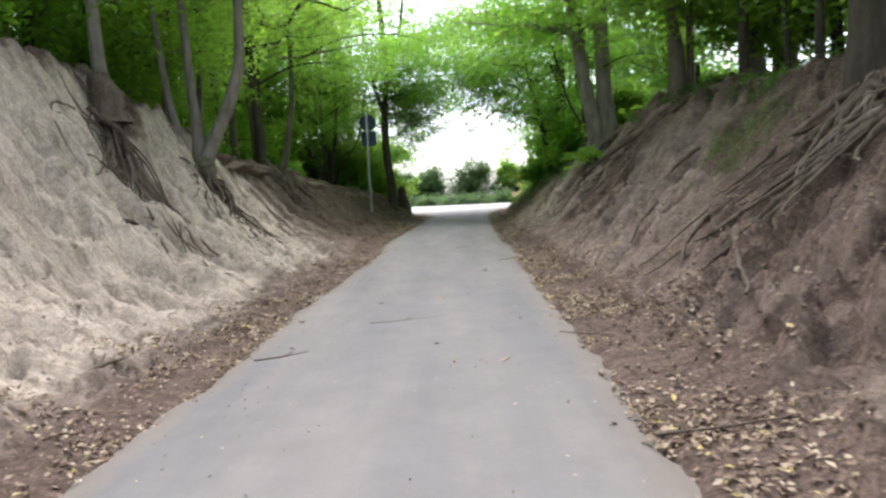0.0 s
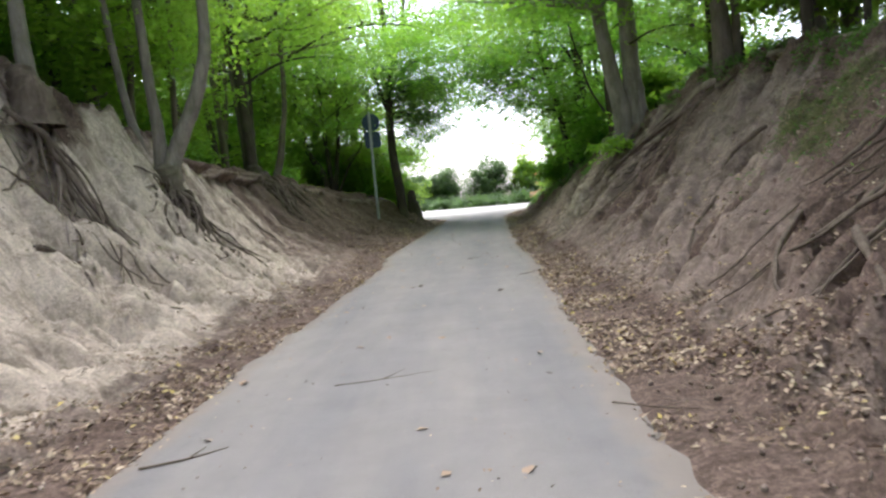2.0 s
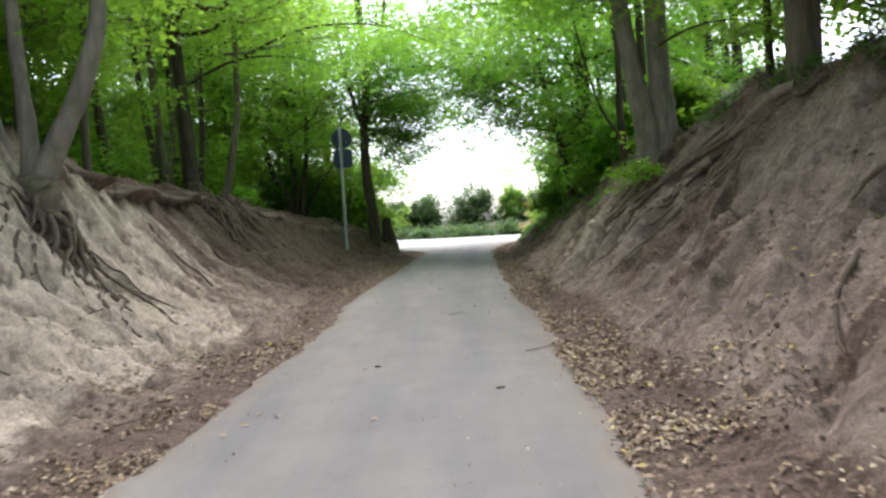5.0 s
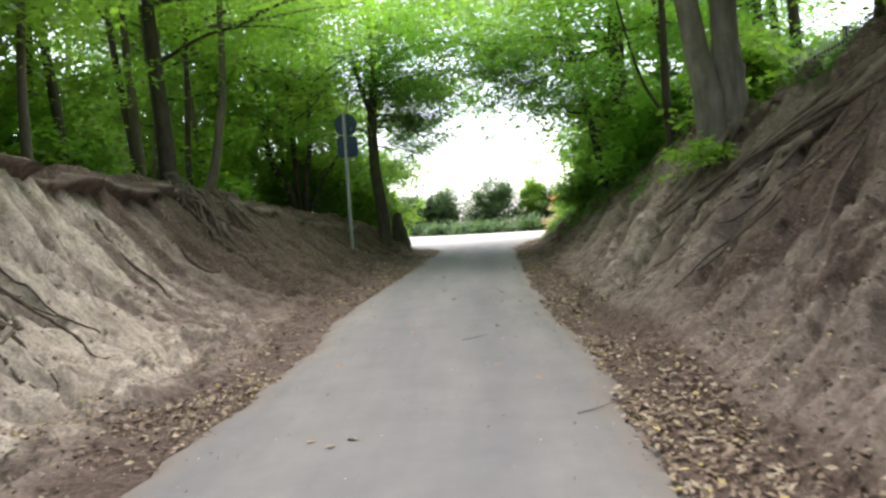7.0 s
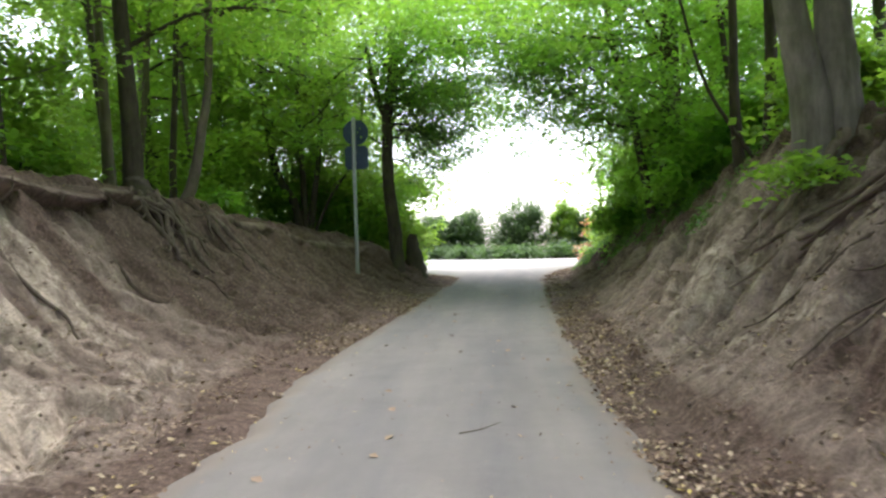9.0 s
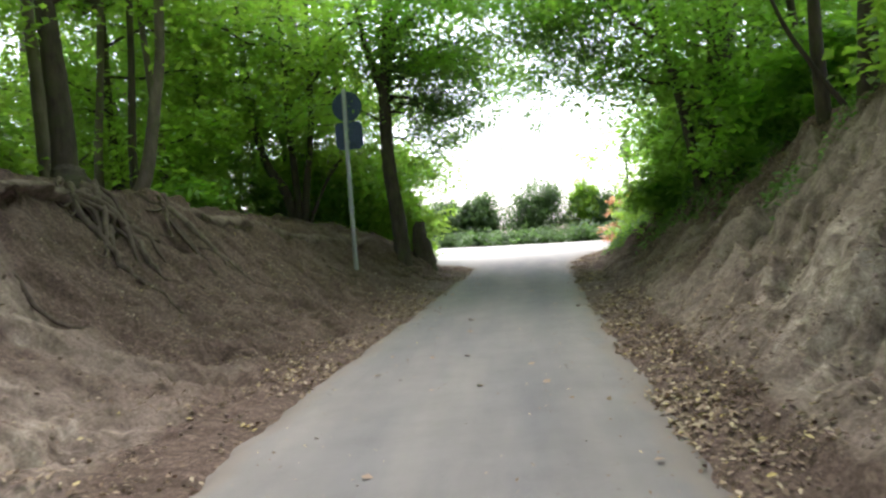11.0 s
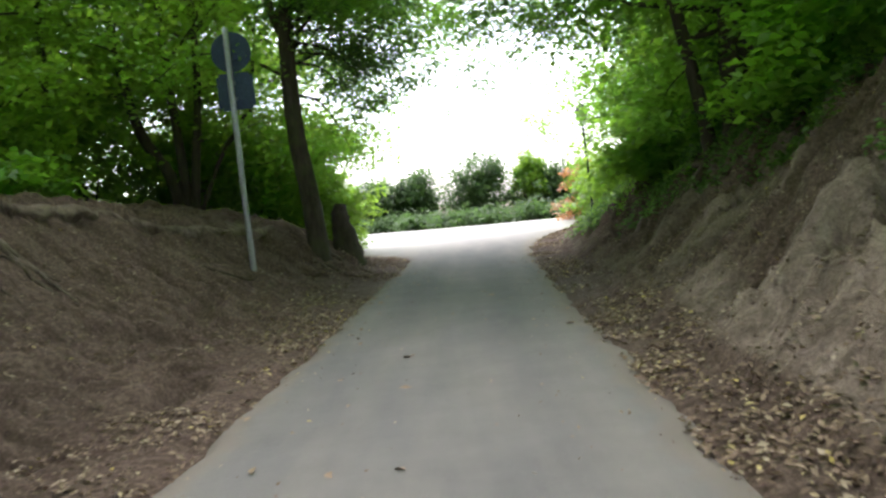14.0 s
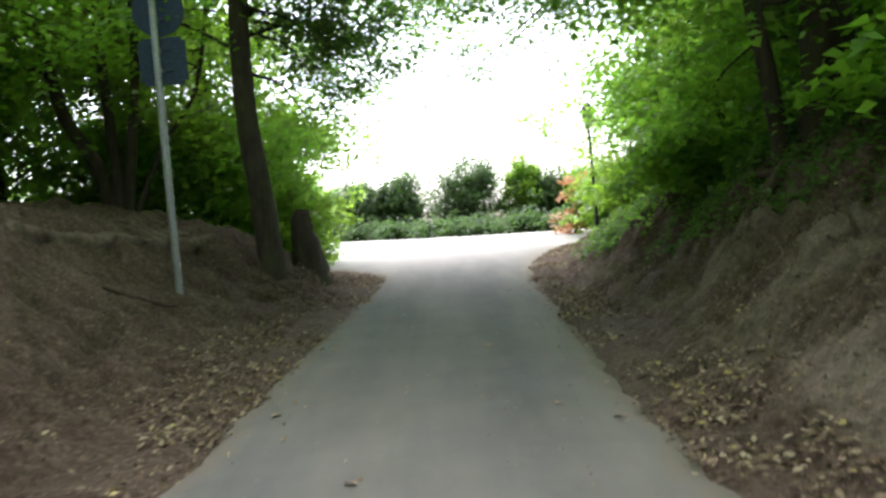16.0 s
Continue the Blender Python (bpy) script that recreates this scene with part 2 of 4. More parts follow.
def tube(line, radii, sides=9, rough=0.08, seed=0):
    """Vertices and quads of a round limb along a line, its outline a little uneven."""
    line = np.asarray(line, float)
    r = np.interp(np.linspace(0, 1, len(line)), np.linspace(0, 1, len(radii)), radii)
    d = np.gradient(line, axis=0)
    d /= np.linalg.norm(d, axis=1)[:, None] + 1e-9
    ref = np.array([1.0, 0, 0]) if abs(d[:, 2]).mean() > 0.6 else np.array([0, 0, 1.0])
    u = np.cross(d, ref)
    u /= np.linalg.norm(u, axis=1)[:, None] + 1e-9
    w = np.cross(d, u)
    a = np.linspace(0, 2 * np.pi, sides, endpoint=False)
    rng = np.random.RandomState(seed)
    lobes = 1 + rough * (np.sin(2 * a + rng.rand() * 6) + 0.7 * np.sin(3 * a + rng.rand() * 6))[None, :] + rough * 0.6 * rng.randn(len(line), sides)
    v = line[:, None] + (r[:, None] * lobes)[..., None] * (np.cos(a)[None, :, None] * u[:, None] + np.sin(a)[None, :, None] * w[:, None])
    v = v.reshape(-1, 3)
    i = np.arange(len(line) - 1)[:, None] * sides
    j = np.arange(sides)[None]
    k = (j + 1) % sides
    f = np.stack([i + j, i + k, i + sides + k, i + sides + j], -1).reshape(-1, 4)
    return v, f


def join(pieces):
    vs, fs, n = [], [], 0
    for v, f in pieces:
        vs.append(v)
        fs.append(np.asarray(f) + n)
        n += len(v)
    return np.vstack(vs), np.vstack(fs)


def box(x0, y0, z0, x1, y1, z1):
    v = np.array([(x, y, z) for x in (x0, x1) for y in (y0, y1) for z in (z0, z1)], float)
    return v, np.array([(0, 1, 3, 2), (4, 6, 7, 5), (0, 4, 5, 1), (2, 3, 7, 6), (0, 2, 6, 4), (1, 5, 7, 3)])


def leaf_cards(at, size, rng, tilt=0.5, droop=0.25, width=0.62):
    """Folded pointed leaves, two triangles each, at the given places."""
    n = len(at)
    az = rng.rand(n) * 2 * np.pi
    dr = rng.randn(n) * 0.3 - droop
    fwd = np.stack([np.cos(az) * np.cos(dr), np.sin(az) * np.cos(dr), np.sin(dr)], -1)
    up = np.stack([rng.randn(n) * tilt, rng.randn(n) * tilt, np.ones(n)], -1)
    side = np.cross(fwd, up)
    side /= np.linalg.norm(side, axis=1)[:, None] + 1e-9
    nor = np.cross(side, fwd)
    s = (size * (0.65 + 0.7 * rng.rand(n)))[:, None]
    mid = at + fwd * s * 0.45
    v = np.stack([at, mid + side * s * width / 2 + nor * s * 0.10, at + fwd * s, mid - side * s * width / 2 + nor * s * 0.10], 1).reshape(-1, 3)
    b = np.arange(n)[:, None] * 4
    f = np.stack([b + [0, 2, 1], b + [0, 3, 2]], 1).reshape(-1, 3)
    return v, f


# ---------------------------------------------------------------- ground, lane, crossing road
LEFT_EDGE = ((-30, 4, 7, 10, 14, 18, 21, 23, 27, 31, 35, 37.5, 40, 44), (-2.4, -2.2, -2.0, -1.95, -1.7, -1.45, -1.55, -1.45, -1.1, -.8, -.5, -.5, -1.5, -6))
RIGHT_EDGE = ((-30, 3.6, 8, 12, 16, 21, 27, 31, 35, 39, 43, 46), (1.1, 1.15, 1.27, 1.38, 1.55, 1.58, 1.8, 1.95, 2.15, 2.8, 4.3, 8))
LEFT_CREST = ((-30, 10, 13, 15, 17, 18.5, 20, 25, 28, 30, 31.5, 32.5, 33.6, 34.4, 35.8, 37, 39, 44), (-6.0, -6.0, -6.0, -5.7, -5.5, -5.4, -5.4, -5.5, -5.1, -4.7, -4.2, -3.7, -3.2, -2.7, -2.1, -1.8, -2.6, -7), (4.0, 4.0, 3.95, 3.5, 3.2, 2.75, 2.5, 2.45, 2.25, 1.95, 1.68, 1.48, 1.34, 1.2, .85, .5, .1, 0))
RIGHT_CREST = ((-30, 9, 12, 16, 18, 21, 24, 28, 31, 35, 39, 43, 48), (5.5, 5.5, 5.4, 5.3, 5.2, 4.7, 4.7, 5.0, 4.5, 4.0, 4.1, 5.2, 9), (2.7, 2.75, 2.85, 3.0, 2.95, 2.55, 2.42, 2.1, 1.6, 1.0, .4, .1, 0))


FAR_EDGE = ((-300, -12, -2.8, 0, 2, 4.4, 8, 30, 300), (60, 58, 55.3, 52.6, 50.8, 49.0, 48, 48, 48))


def base_height(x, y):
    """Height of the ground without its small relief: lane, banks and the land behind them."""
    x, y = np.asarray(x, float), np.asarray(y, float)
    le, re = np.interp(y, *LEFT_EDGE), np.interp(y, *RIGHT_EDGE)
    lc, lz = np.interp(y, *LEFT_CREST[:2]), np.interp(y, LEFT_CREST[0], LEFT_CREST[2])
    rc, rz = np.interp(y, *RIGHT_CREST[:2]), np.interp(y, RIGHT_CREST[0], RIGHT_CREST[2])
    flat = np.clip((46 - y) / 7, 0, 1)
    flat = flat * flat * (3 - 2 * flat)
    lt, rt = le - 0.35, re + 0.5
    s = np.clip((lt - x) / np.maximum(lt - lc, 0.3), 0, 1)
    left = lz * (0.1 * s + 0.9 * s ** (2.5 - 0.9 * np.clip((y - 32) / 3, 0, 1)))
    d = np.clip(lc - x, 0, None)
    left = left + (np.maximum(lz + 0.15, 2.2) - lz) * (1 - np.exp(-d / 3)) * flat
    s = np.clip((x - rt) / np.maximum(rc - rt, 0.3), 0, 1)
    right = rz * s ** 1.22 + 0.13 * np.clip((x - rt + 0.1) / 0.12, 0, 1) * np.clip((y - 14) / 4, 0, 1) * np.clip((31 - y) / 4, 0, 1)
    d = np.clip(x - rc, 0, None)
    right = right + (np.maximum(rz + 0.3, 2.2) - rz) * (1 - np.exp(-d / 3)) * flat
    return np.where(x < 0, left, right)


# hollows washed out under roots: x, y, half widths, depth
HOLLOWS = ((-1.95, 25.7, 0.16, 0.6, 0.24), (-2.0, 22.9, 0.12, 0.2, 0.2), (3.5, 7.9, 0.25, 0.6, 0.35), (3.9, 9.6, 0.25, 0.7, 0.4), (4.6, 9.0, 0.3, 0.5, 0.4), (-4.5, 16.35, 0.3, 0.35, 0.42), (-5.0, 13.2, 0.3, 0.45, 0.4), (-5.15, 25.6, 0.3, 0.4, 0.35), (-4.65, 27.2, 0.25, 0.4, 0.32), (4.1, 8.2, 0.35, 0.5, 0.35), (4.4, 18.2, 0.25, 0.6, 0.3), (4.2, 13.25, 0.14, 0.2, 0.25), (-4.1, 22.6, 0.25, 0.4, 0.25), (3.1, 22.4, 0.2, 0.25, 0.22))


def gully(x, y):
    """Small relief of the banks: wash-out grooves, clods and ledges; none on the lane."""
    le, re = np.interp(y, *LEFT_EDGE), np.interp(y, *RIGHT_EDGE)
    off = np.clip(np.where(x < 0, le - x, x - re), 0, None)
    on = np.clip(off / 0.9, 0, 1) * np.clip((48 - y) / 8, 0.15, 1)
    bank = np.clip((off - 0.5) / 0.8, 0, 1) * np.clip((7.5 - off) / 3, 0.25, 1) * np.clip((44 - y) / 6, 0.1, 1)
    warp = fbm(x * 0.6, y * 0.6, 31, 2) * 1.4
    lean = np.where(x < 0, 0.45 * np.abs(x), -0.8 * np.abs(x))
    calm = np.where(x < 0, 1.1 - 0.6 * np.clip((y - 16) / 5, 0, 1), 0.75)
    groove = fbm((y + lean + warp) * 1.5, x * 0.6, 5, 4) * 0.33 * calm
    ledge = np.abs(fbm(x * 1.2 + warp, y * 0.9, 17, 4)) * 0.45
    scar = np.abs(fbm((y + lean) * 2.6 + warp, x * 0.9, 23, 3))
    scar = -0.26 * calm * np.clip(1 - scar / 0.10, 0, 1)
    broad = np.abs(fbm((y - 0.15 * np.abs(x)) * 0.95 + 0.5 * warp, x * 0.28, 29, 3))
    scar = scar - 0.2 * np.clip(1 - broad / 0.11, 0, 1) * (x > 0) * np.clip((off - 0.9) / 0.8, 0, 1)
    pock = fbm(x * 1.5 + 40, (y + lean * 0.6) * 1.1, 47, 3)
    scar = scar - 0.30 * calm * np.clip((pock - 0.24) / 0.12, 0, 1)
    hole = -sum(d * np.exp(-(((x - a) / u) ** 2 + ((y - b) / w) ** 2) ** 2) for a, b, u, w, d in HOLLOWS)
    return hole + bank * (groove - ledge * 0.8 * calm + scar + 0.06) + on * (fbm(x * 3.2, y * 3.2, 9, 4) * 0.11 - np.abs(fbm(x * 5.5, y * 5.5, 19, 3)) * 0.09 + fbm(x * 9, y * 9, 3, 3) * 0.06)


def height(x, y):
    x, y = np.asarray(x, float), np.asarray(y, float)
    h = base_height(x, y) + gully(x, y)
    le, re = np.interp(y, *LEFT_EDGE), np.interp(y, *RIGHT_EDGE)
    under = np.clip(np.minimum(x - le + 0.12, re + 0.12 - x) / 0.15, 0, 1) * (y < 44)
    cross = np.clip(np.minimum(y - 42, 57.5 - y) / 1.5, 0, 1) * (np.abs(x) < 400)
    fall = np.clip(y - 60.5, 0, None)
    return h * (1 - under) * (1 - cross) - 0.05 * np.maximum(under, cross) - 22 * (1 - np.exp(-fall / 60))


def H(x, y):
    return float(height(x, y))


def axis(*spans):
    out = []
    for a, b, step in spans:
        out.append(np.arange(a, b, step))
    return np.concatenate(out)


def build_ground():
    xs = axis((-1500, -200, 260), (-200, -40, 16), (-40, -12, 1.4), (-12, -6.4, 0.22), (-6.4, -0.6, 0.06), (-0.6, 1.0, 0.4), (1.0, 6.2, 0.06), (6.2, 12, 0.22), (12, 40, 1.4), (40, 200, 16), (200, 1501, 260))
    ys = axis((-1500, -200, 260), (-200, -30, 17), (-30, -2, 0.5), (-2, 3, 0.12), (3, 40, 0.075), (40, 60, 0.4), (60, 120, 4), (120, 240, 20), (240, 1700, 240))
    X, Y = np.meshgrid(xs, ys)
    Z = height(X, Y)
    nx, ny = len(xs), len(ys)
    i = np.arange(ny - 1)[:, None] * nx + np.arange(nx - 1)[None]
    f = np.stack([i, i + 1, i + nx + 1, i + nx], -1).reshape(-1, 4)
    me = mesh_of("ground", np.stack([X, Y, Z], -1).reshape(-1, 3), f, SOIL)
    le, re = np.interp(Y, *LEFT_EDGE), np.interp(Y, *RIGHT_EDGE)
    off = np.where(X < 0, le - X, X - re)
    crest = np.where(X < 0, np.interp(Y, *LEFT_CREST[:2]) - X, X - np.interp(Y, *RIGHT_CREST[:2]))
    sand = np.where(X < 0, np.clip((off - 0.7) / 0.6, 0, 1) * np.clip((24 - Y) / 8, 0, 1), 0.1 * np.clip((off - 0.6) / 0.6, 0, 1) * np.clip((34 - Y) / 14, 0, 1))
    sand = np.where((X < 0) & (Y >= 12), np.maximum(sand, 0.30 * np.clip((off - 0.7) / 0.6, 0, 1) * np.clip((30 - Y) / 8, 0, 1)), sand)
    sand = sand * np.clip(1 - crest / 0.8, 0, 1) + fbm(X * 0.7, Y * 0.7, 41, 3) * 0.35 * (off > 0.5)
    belt = np.where((X > 0) & (Y > 14), 0.78, 0.95)
    # litter beside the lane and on top; below the crest it paints the undercut's shade
    litter = np.maximum(np.clip((belt - off) / (belt - 0.35), 0, 1), np.clip((crest + 0.4) / 0.7, 0, 1)) + fbm(X * 0.9, Y * 0.9, 55, 3) * 0.3
    litter = litter + np.where((X < 0) & (off > 0.3), 0.72 * np.clip((Y - 19) / 6, 0, 1), 0.5 * np.clip((Y - 23) / 6, 0, 1) + 0.42 * np.clip((13.5 - Y) / 4, 0, 1) * (off > 0.3))
    # darker soil round root tangles, which also paints shade into the washed-out hollows
    for a, b, u, w in ((3.8, 8.6, 0.9, 1.8), (-4.9, 13.1, 0.5, 0.7), (-4.5, 16.3, 0.4, 0.5), (-5.1, 25.6, 0.6, 0.9), (-4.6, 27.4, 0.5, 0.8), (4.5, 18.0, 0.5, 1.2), (-2.0, 25.8, 0.4, 0.7), (4.7, 9.2, 0.8, 1.6)):
        litter = litter + 0.6 * np.exp(-((X - a) / u) ** 2 - ((Y - b) / w) ** 2)
    sand = sand + 0.36 * np.exp(-((X - 3.0) / 1.2) ** 2 - ((Y - 20.3) / 3.0) ** 2)
    litter = litter + np.where((X > 0) & (off > 0.5), 0.3 * np.exp(-((Y - 16.0) / 2.6) ** 4), 0)
    # dark bands painted over the banks in place of shade below undercuts and roots
    undercut_shade = np.clip((fbm((Y - 0.15 * np.abs(X)) * 1.1, X * 0.32, 83, 4) - 0.06) / 0.2, 0, 1) * np.clip((off - 0.8) / 0.8, 0, 1)
    litter = litter + undercut_shade * np.where(X < 0, 0.32, 0.62)
    sand = sand - undercut_shade * 0.3
    litter = np.where(Y > 57, 0.3, litter)
    moss = np.exp(-((X - 4.5) / 0.7) ** 2 - ((Y - 11.5) / 1.6) ** 2) * 0.9 + np.clip(crest / 2, 0, 0.45)
    for name, val in (("sand", sand), ("litter", litter), ("moss", moss)):
        me.attributes.new(name, 'FLOAT', 'POINT').data.foreach_set("value", val.astype(np.float32).ravel())
    tagged(new("ground", me), "bare loamy banks of a sunken lane with leaf litter", "ground", kind="structure")


def build_lane():
    ys = axis((-30, -2, 0.5), (-2, 44.2, 0.1))
    k = 25
    wob_l = fbm(ys * 1.1, ys * 0 + 3, 7, 4) * 0.10 + fbm(ys * 4, ys * 0 + 8, 21, 3) * 0.09
    wob_r = fbm(ys * 1.1, ys * 0 + 30, 8, 4) * 0.10 + fbm(ys * 4, ys * 0 + 9, 22, 3) * 0.09
    a, b = np.interp(ys, *LEFT_EDGE) + wob_l, np.interp(ys, *RIGHT_EDGE) + wob_r
    s = np.linspace(0, 1, k)
    X = a[:, None] + (b - a)[:, None] * s
    Y = np.repeat(ys[:, None], k, 1)
    Z = 0.03 * (1 - (2 * s - 1) ** 4)[None] + fbm(X * 0.8, Y * 0.4, 61, 2) * 0.010
    Z[:, 0] = Z[:, -1] = -0.06
    i = np.arange(len(ys) - 1)[:, None] * k + np.arange(k - 1)[None]
    f = np.stack([i, i + 1, i + k + 1, i + k], -1).reshape(-1, 4)
    me = mesh_of("road", np.stack([X, Y, Z], -1).reshape(-1, 3), f, ROAD)
    edge = np.clip(1 - np.minimum(s, 1 - s) / 0.13, 0, 1)[None] + 0 * X
    track = np.exp(-((s - 0.72) / 0.07) ** 2)[None] * np.clip((Y - 12) / 10, 0, 1) * 0.55 + np.exp(-((s - 0.3) / 0.07) ** 2)[None] * np.clip((Y - 16) / 10, 0, 0.25)
    # painted daylight on the lane's last metres, rising towards the crossing
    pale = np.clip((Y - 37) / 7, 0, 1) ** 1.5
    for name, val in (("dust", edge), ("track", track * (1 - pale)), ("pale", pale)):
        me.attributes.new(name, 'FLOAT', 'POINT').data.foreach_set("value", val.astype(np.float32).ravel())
    tagged(new("road", me), "narrow dusty grey asphalt lane with ragged edges", "road", kind="structure")


def build_cross_road():
    xs = axis((-300, -30, 10), (-30, 30, 0.6), (30, 301, 10))
    near = 43.4 + fbm(xs * 0.7, xs * 0, 71, 3) * 0.4
    far = np.interp(xs, *FAR_EDGE) + fbm(xs * 0.5, xs * 0, 72, 3) * 0.5
    s = np.linspace(0, 1, 9)
    X = np.repeat(xs[:, None], 9, 1)
    Y = near[:, None] + (far - near)[:, None] * s
    Z = np.full_like(X, 0.036)
    Z[:, 0] = Z[:, -1] = -0.08
    i = np.arange(len(xs) - 1)[:, None] * 9 + np.arange(8)[None]
    f = np.stack([i, i + 9, i + 10, i + 1], -1).reshape(-1, 4)
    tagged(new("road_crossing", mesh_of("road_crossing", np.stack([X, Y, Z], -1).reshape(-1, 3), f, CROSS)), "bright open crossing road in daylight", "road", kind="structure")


build_ground()
build_lane()
build_cross_road()


# ---------------------------------------------------------------- trees
def sprays(centres, radius, per, size, rng, thick=0.22, tilt=0.5):
    """Flat layered sprays of leaves round the given centres."""
    n = len(centres) * per
    p = np.repeat(np.asarray(centres), per, 0)
    a, r = rng.rand(n) * 2 * np.pi, np.sqrt(rng.rand(n))
    rr = np.repeat(radius * (0.6 + 0.8 * rng.rand(len(centres))), per)
    lean = np.repeat(rng.randn(len(centres), 2) * 0.22, per, 0)
    dx, dy = np.cos(a) * r * rr, np.sin(a) * r * rr
    off = np.stack([dx, dy, dx * lean[:, 0] + dy * lean[:, 1] + rng.randn(n) * thick * rr - 0.12 * r * rr], -1)
    return leaf_cards(p + off, size, rng, tilt)


def limb_line(start, az, length, rise, rng):
    t = np.linspace(0, 1, 5)[:, None]
    d = np.array([math.cos(az), math.sin(az), 0])
    side = np.array([-d[1], d[0], 0])
    p = np.asarray(start) + d * length * t + np.array([0, 0, 1]) * (rise * t - 0.35 * rise * t ** 2) + side * (rng.randn() * 0.25 * length * t ** 2)
    return spline(p + np.vstack([np.zeros(3), rng.randn(4, 3) * 0.06 * length * np.array([1, 1, 0.6])]), 4)


def tree_parts(root, stems, limbs, bark, leaf, rng, spray=(0.75, 46, 0.13), clear=None, origin=(0, 0, 0), first=2.2, reach=3.4):
    """Trunks with root flare, limbs and a crown, as parts of the tree. stems: lines of (x, y, z) from the base, with the radius at the foot."""
    centres = []
    for pts, r0 in stems:
        line = spline(pts, 7)
        zt = np.linspace(0, 1, 12)
        radii = r0 * (1 - 0.62 * zt) * (1 + 0.55 * np.exp(-zt * 26))
        part("trunk", mesh_of("trunk", *tube(line, radii, 14, 0.05, rng.randint(9999)), bark), root)
        h = line[:, 2]
        for _ in range(limbs):
            k = int(np.argmin(np.abs(h - (first + (h[-1] - first) * rng.rand() ** 1.8))))
            az, ln = rng.rand() * 2 * math.pi, reach * (0.55 + 0.6 * rng.rand())
            lb = limb_line(line[k], az, ln, ln * (0.1 + 0.45 * rng.rand()), rng)
            tip = lb[-1] + np.asarray(origin)
            if clear is not None and clear(tip):
                continue
            r1 = min(0.35 * r0, 0.02 * ln + 0.012)
            part("limb", mesh_of("limb", *tube(lb, (r1, r1 * 0.6, 0.008), 6, 0.06, rng.randint(9999)), bark), root)
            for q in np.linspace(0.25, 1, 7):
                c = lb[int(q * (len(lb) - 1))]
                centres.append(c + rng.randn(3) * np.array([0.45, 0.45, 0.2]))
                centres.append(c + rng.randn(3) * np.array([0.8, 0.8, 0.3]))
    if clear is not None:
        centres = [c for c in centres if not clear(c + np.asarray(origin))]
    if centres:
        part("crown", mesh_of("crown", *sprays(centres, spray[0], spray[1], spray[2], rng), leaf, False), root)


def ground_root(points, r0, r1=0.015, parent=None, mat=None, seed=0, lift=0.35, origin=None):
    """A root lying half sunk on the bank along plan points."""
    p = spline([(x, y, 0) for x, y in points], 7)
    rng = np.random.RandomState(seed)
    p[1:-1, :2] += np.cumsum(rng.randn(len(p) - 2, 2), 0) * r0 * 0.22
    z = np.maximum(height(p[:, 0], p[:, 1]), base_height(p[:, 0], p[:, 1]) - 0.03)
    z = np.convolve(np.pad(z, 2, mode='edge'), np.ones(5) / 5, 'valid')
    rr = np.linspace(r0, r1, len(p))
    p[:, 2] = z + rr * lift
    p[-1, 2] -= r1 * 2
    if origin is not None:
        p = p - np.asarray(origin)
    return mesh_of("root", *tube(p, np.linspace(r0, r1, 10) * (0.8 + 0.4 * rng.rand(10)), 8, 0.16, seed), mat or ROOT)


def open_sky(p):
    """The clear space over the lane and its mouth that the trees leave free."""
    x, y, z = p
    if y > 32 and -0.6 < x < 3.5:
        return z < 4.1 or (y > 40 and z < 9)
    if y > 32 and 3.4 < x < 4.1 and z < 3.6:
        return True
    return abs(x) < 2.6 and z < 5.0 or y > 42


def stem(*pts):
    return [tuple(p) for p in pts]


def unique_tree(x, y, stems, label, limbs=12, bark=BARK_MID, leaf=LEAF, seed=1, sink=0.12, **kw):
    z = H(x, y) - sink
    stems = [([(p[0][0], p[0][1], -0.55), *p] if p[0][2] == 0 else p, r) for p, r in stems]
    root = thing("tree", (x, y, z), label, "tree")
    tree_parts(root, stems, limbs, bark, leaf, np.random.RandomState(seed), clear=open_sky, origin=(x, y, z), **kw)
    return root


# left bank
stump_tree = unique_tree(-5.75, 14.2, [(stem((0, 0, 0), (-0.08, 0, 1.0), (-0.12, 0.1, 3), (-0.2, 0.3, 10)), 0.17)], "grey tree on the bank's edge above a mass of bare roots", 6, BARK_PALE, LEAF_LIME, seed=3, first=4.5)
pale_tree = unique_tree(-4.95, 16.9, [
    (stem((0.05, 0, 0), (0.2, 0.1, 0.5), (0.75, 0.2, 1.7), (0.95, 0.3, 3.2), (1.0, 0.5, 9)), 0.21),
    (stem((-0.1, 0.05, 0), (-0.08, 0.1, 0.8), (-0.15, 0.1, 2.5), (-0.3, 0.2, 9)), 0.16),
    (stem((-0.3, 0.1, 0), (-0.5, 0.15, 0.8), (-0.75, 0.2, 2.5), (-1.2, 0.3, 8.5)), 0.13)], "pale grey three-stemmed beech with undercut roots", 6, BARK_PALE, LEAF_LIME, seed=4, sink=0.0, first=3.5)
dark_tree = unique_tree(-5.7, 26.0, [(stem((0, 0, 0), (0.0, 0, 1.5), (-0.1, 0, 4), (-0.2, 0, 12)), 0.235)], "stout dark-barked tree on the bank", 10, BARK_DARK, LEAF_LIME, seed=5, first=4.0)
kink_tree = unique_tree(-5.45, 27.7, [(stem((0, 0, 0), (0.2, 0, 0.5), (0.42, 0, 1.5), (0.62, 0.1, 3.2), (0.8, 0.2, 10)), 0.15)], "slender grey tree with a kinked foot", 8, BARK_MID, LEAF_LIME, seed=6, first=4.0)
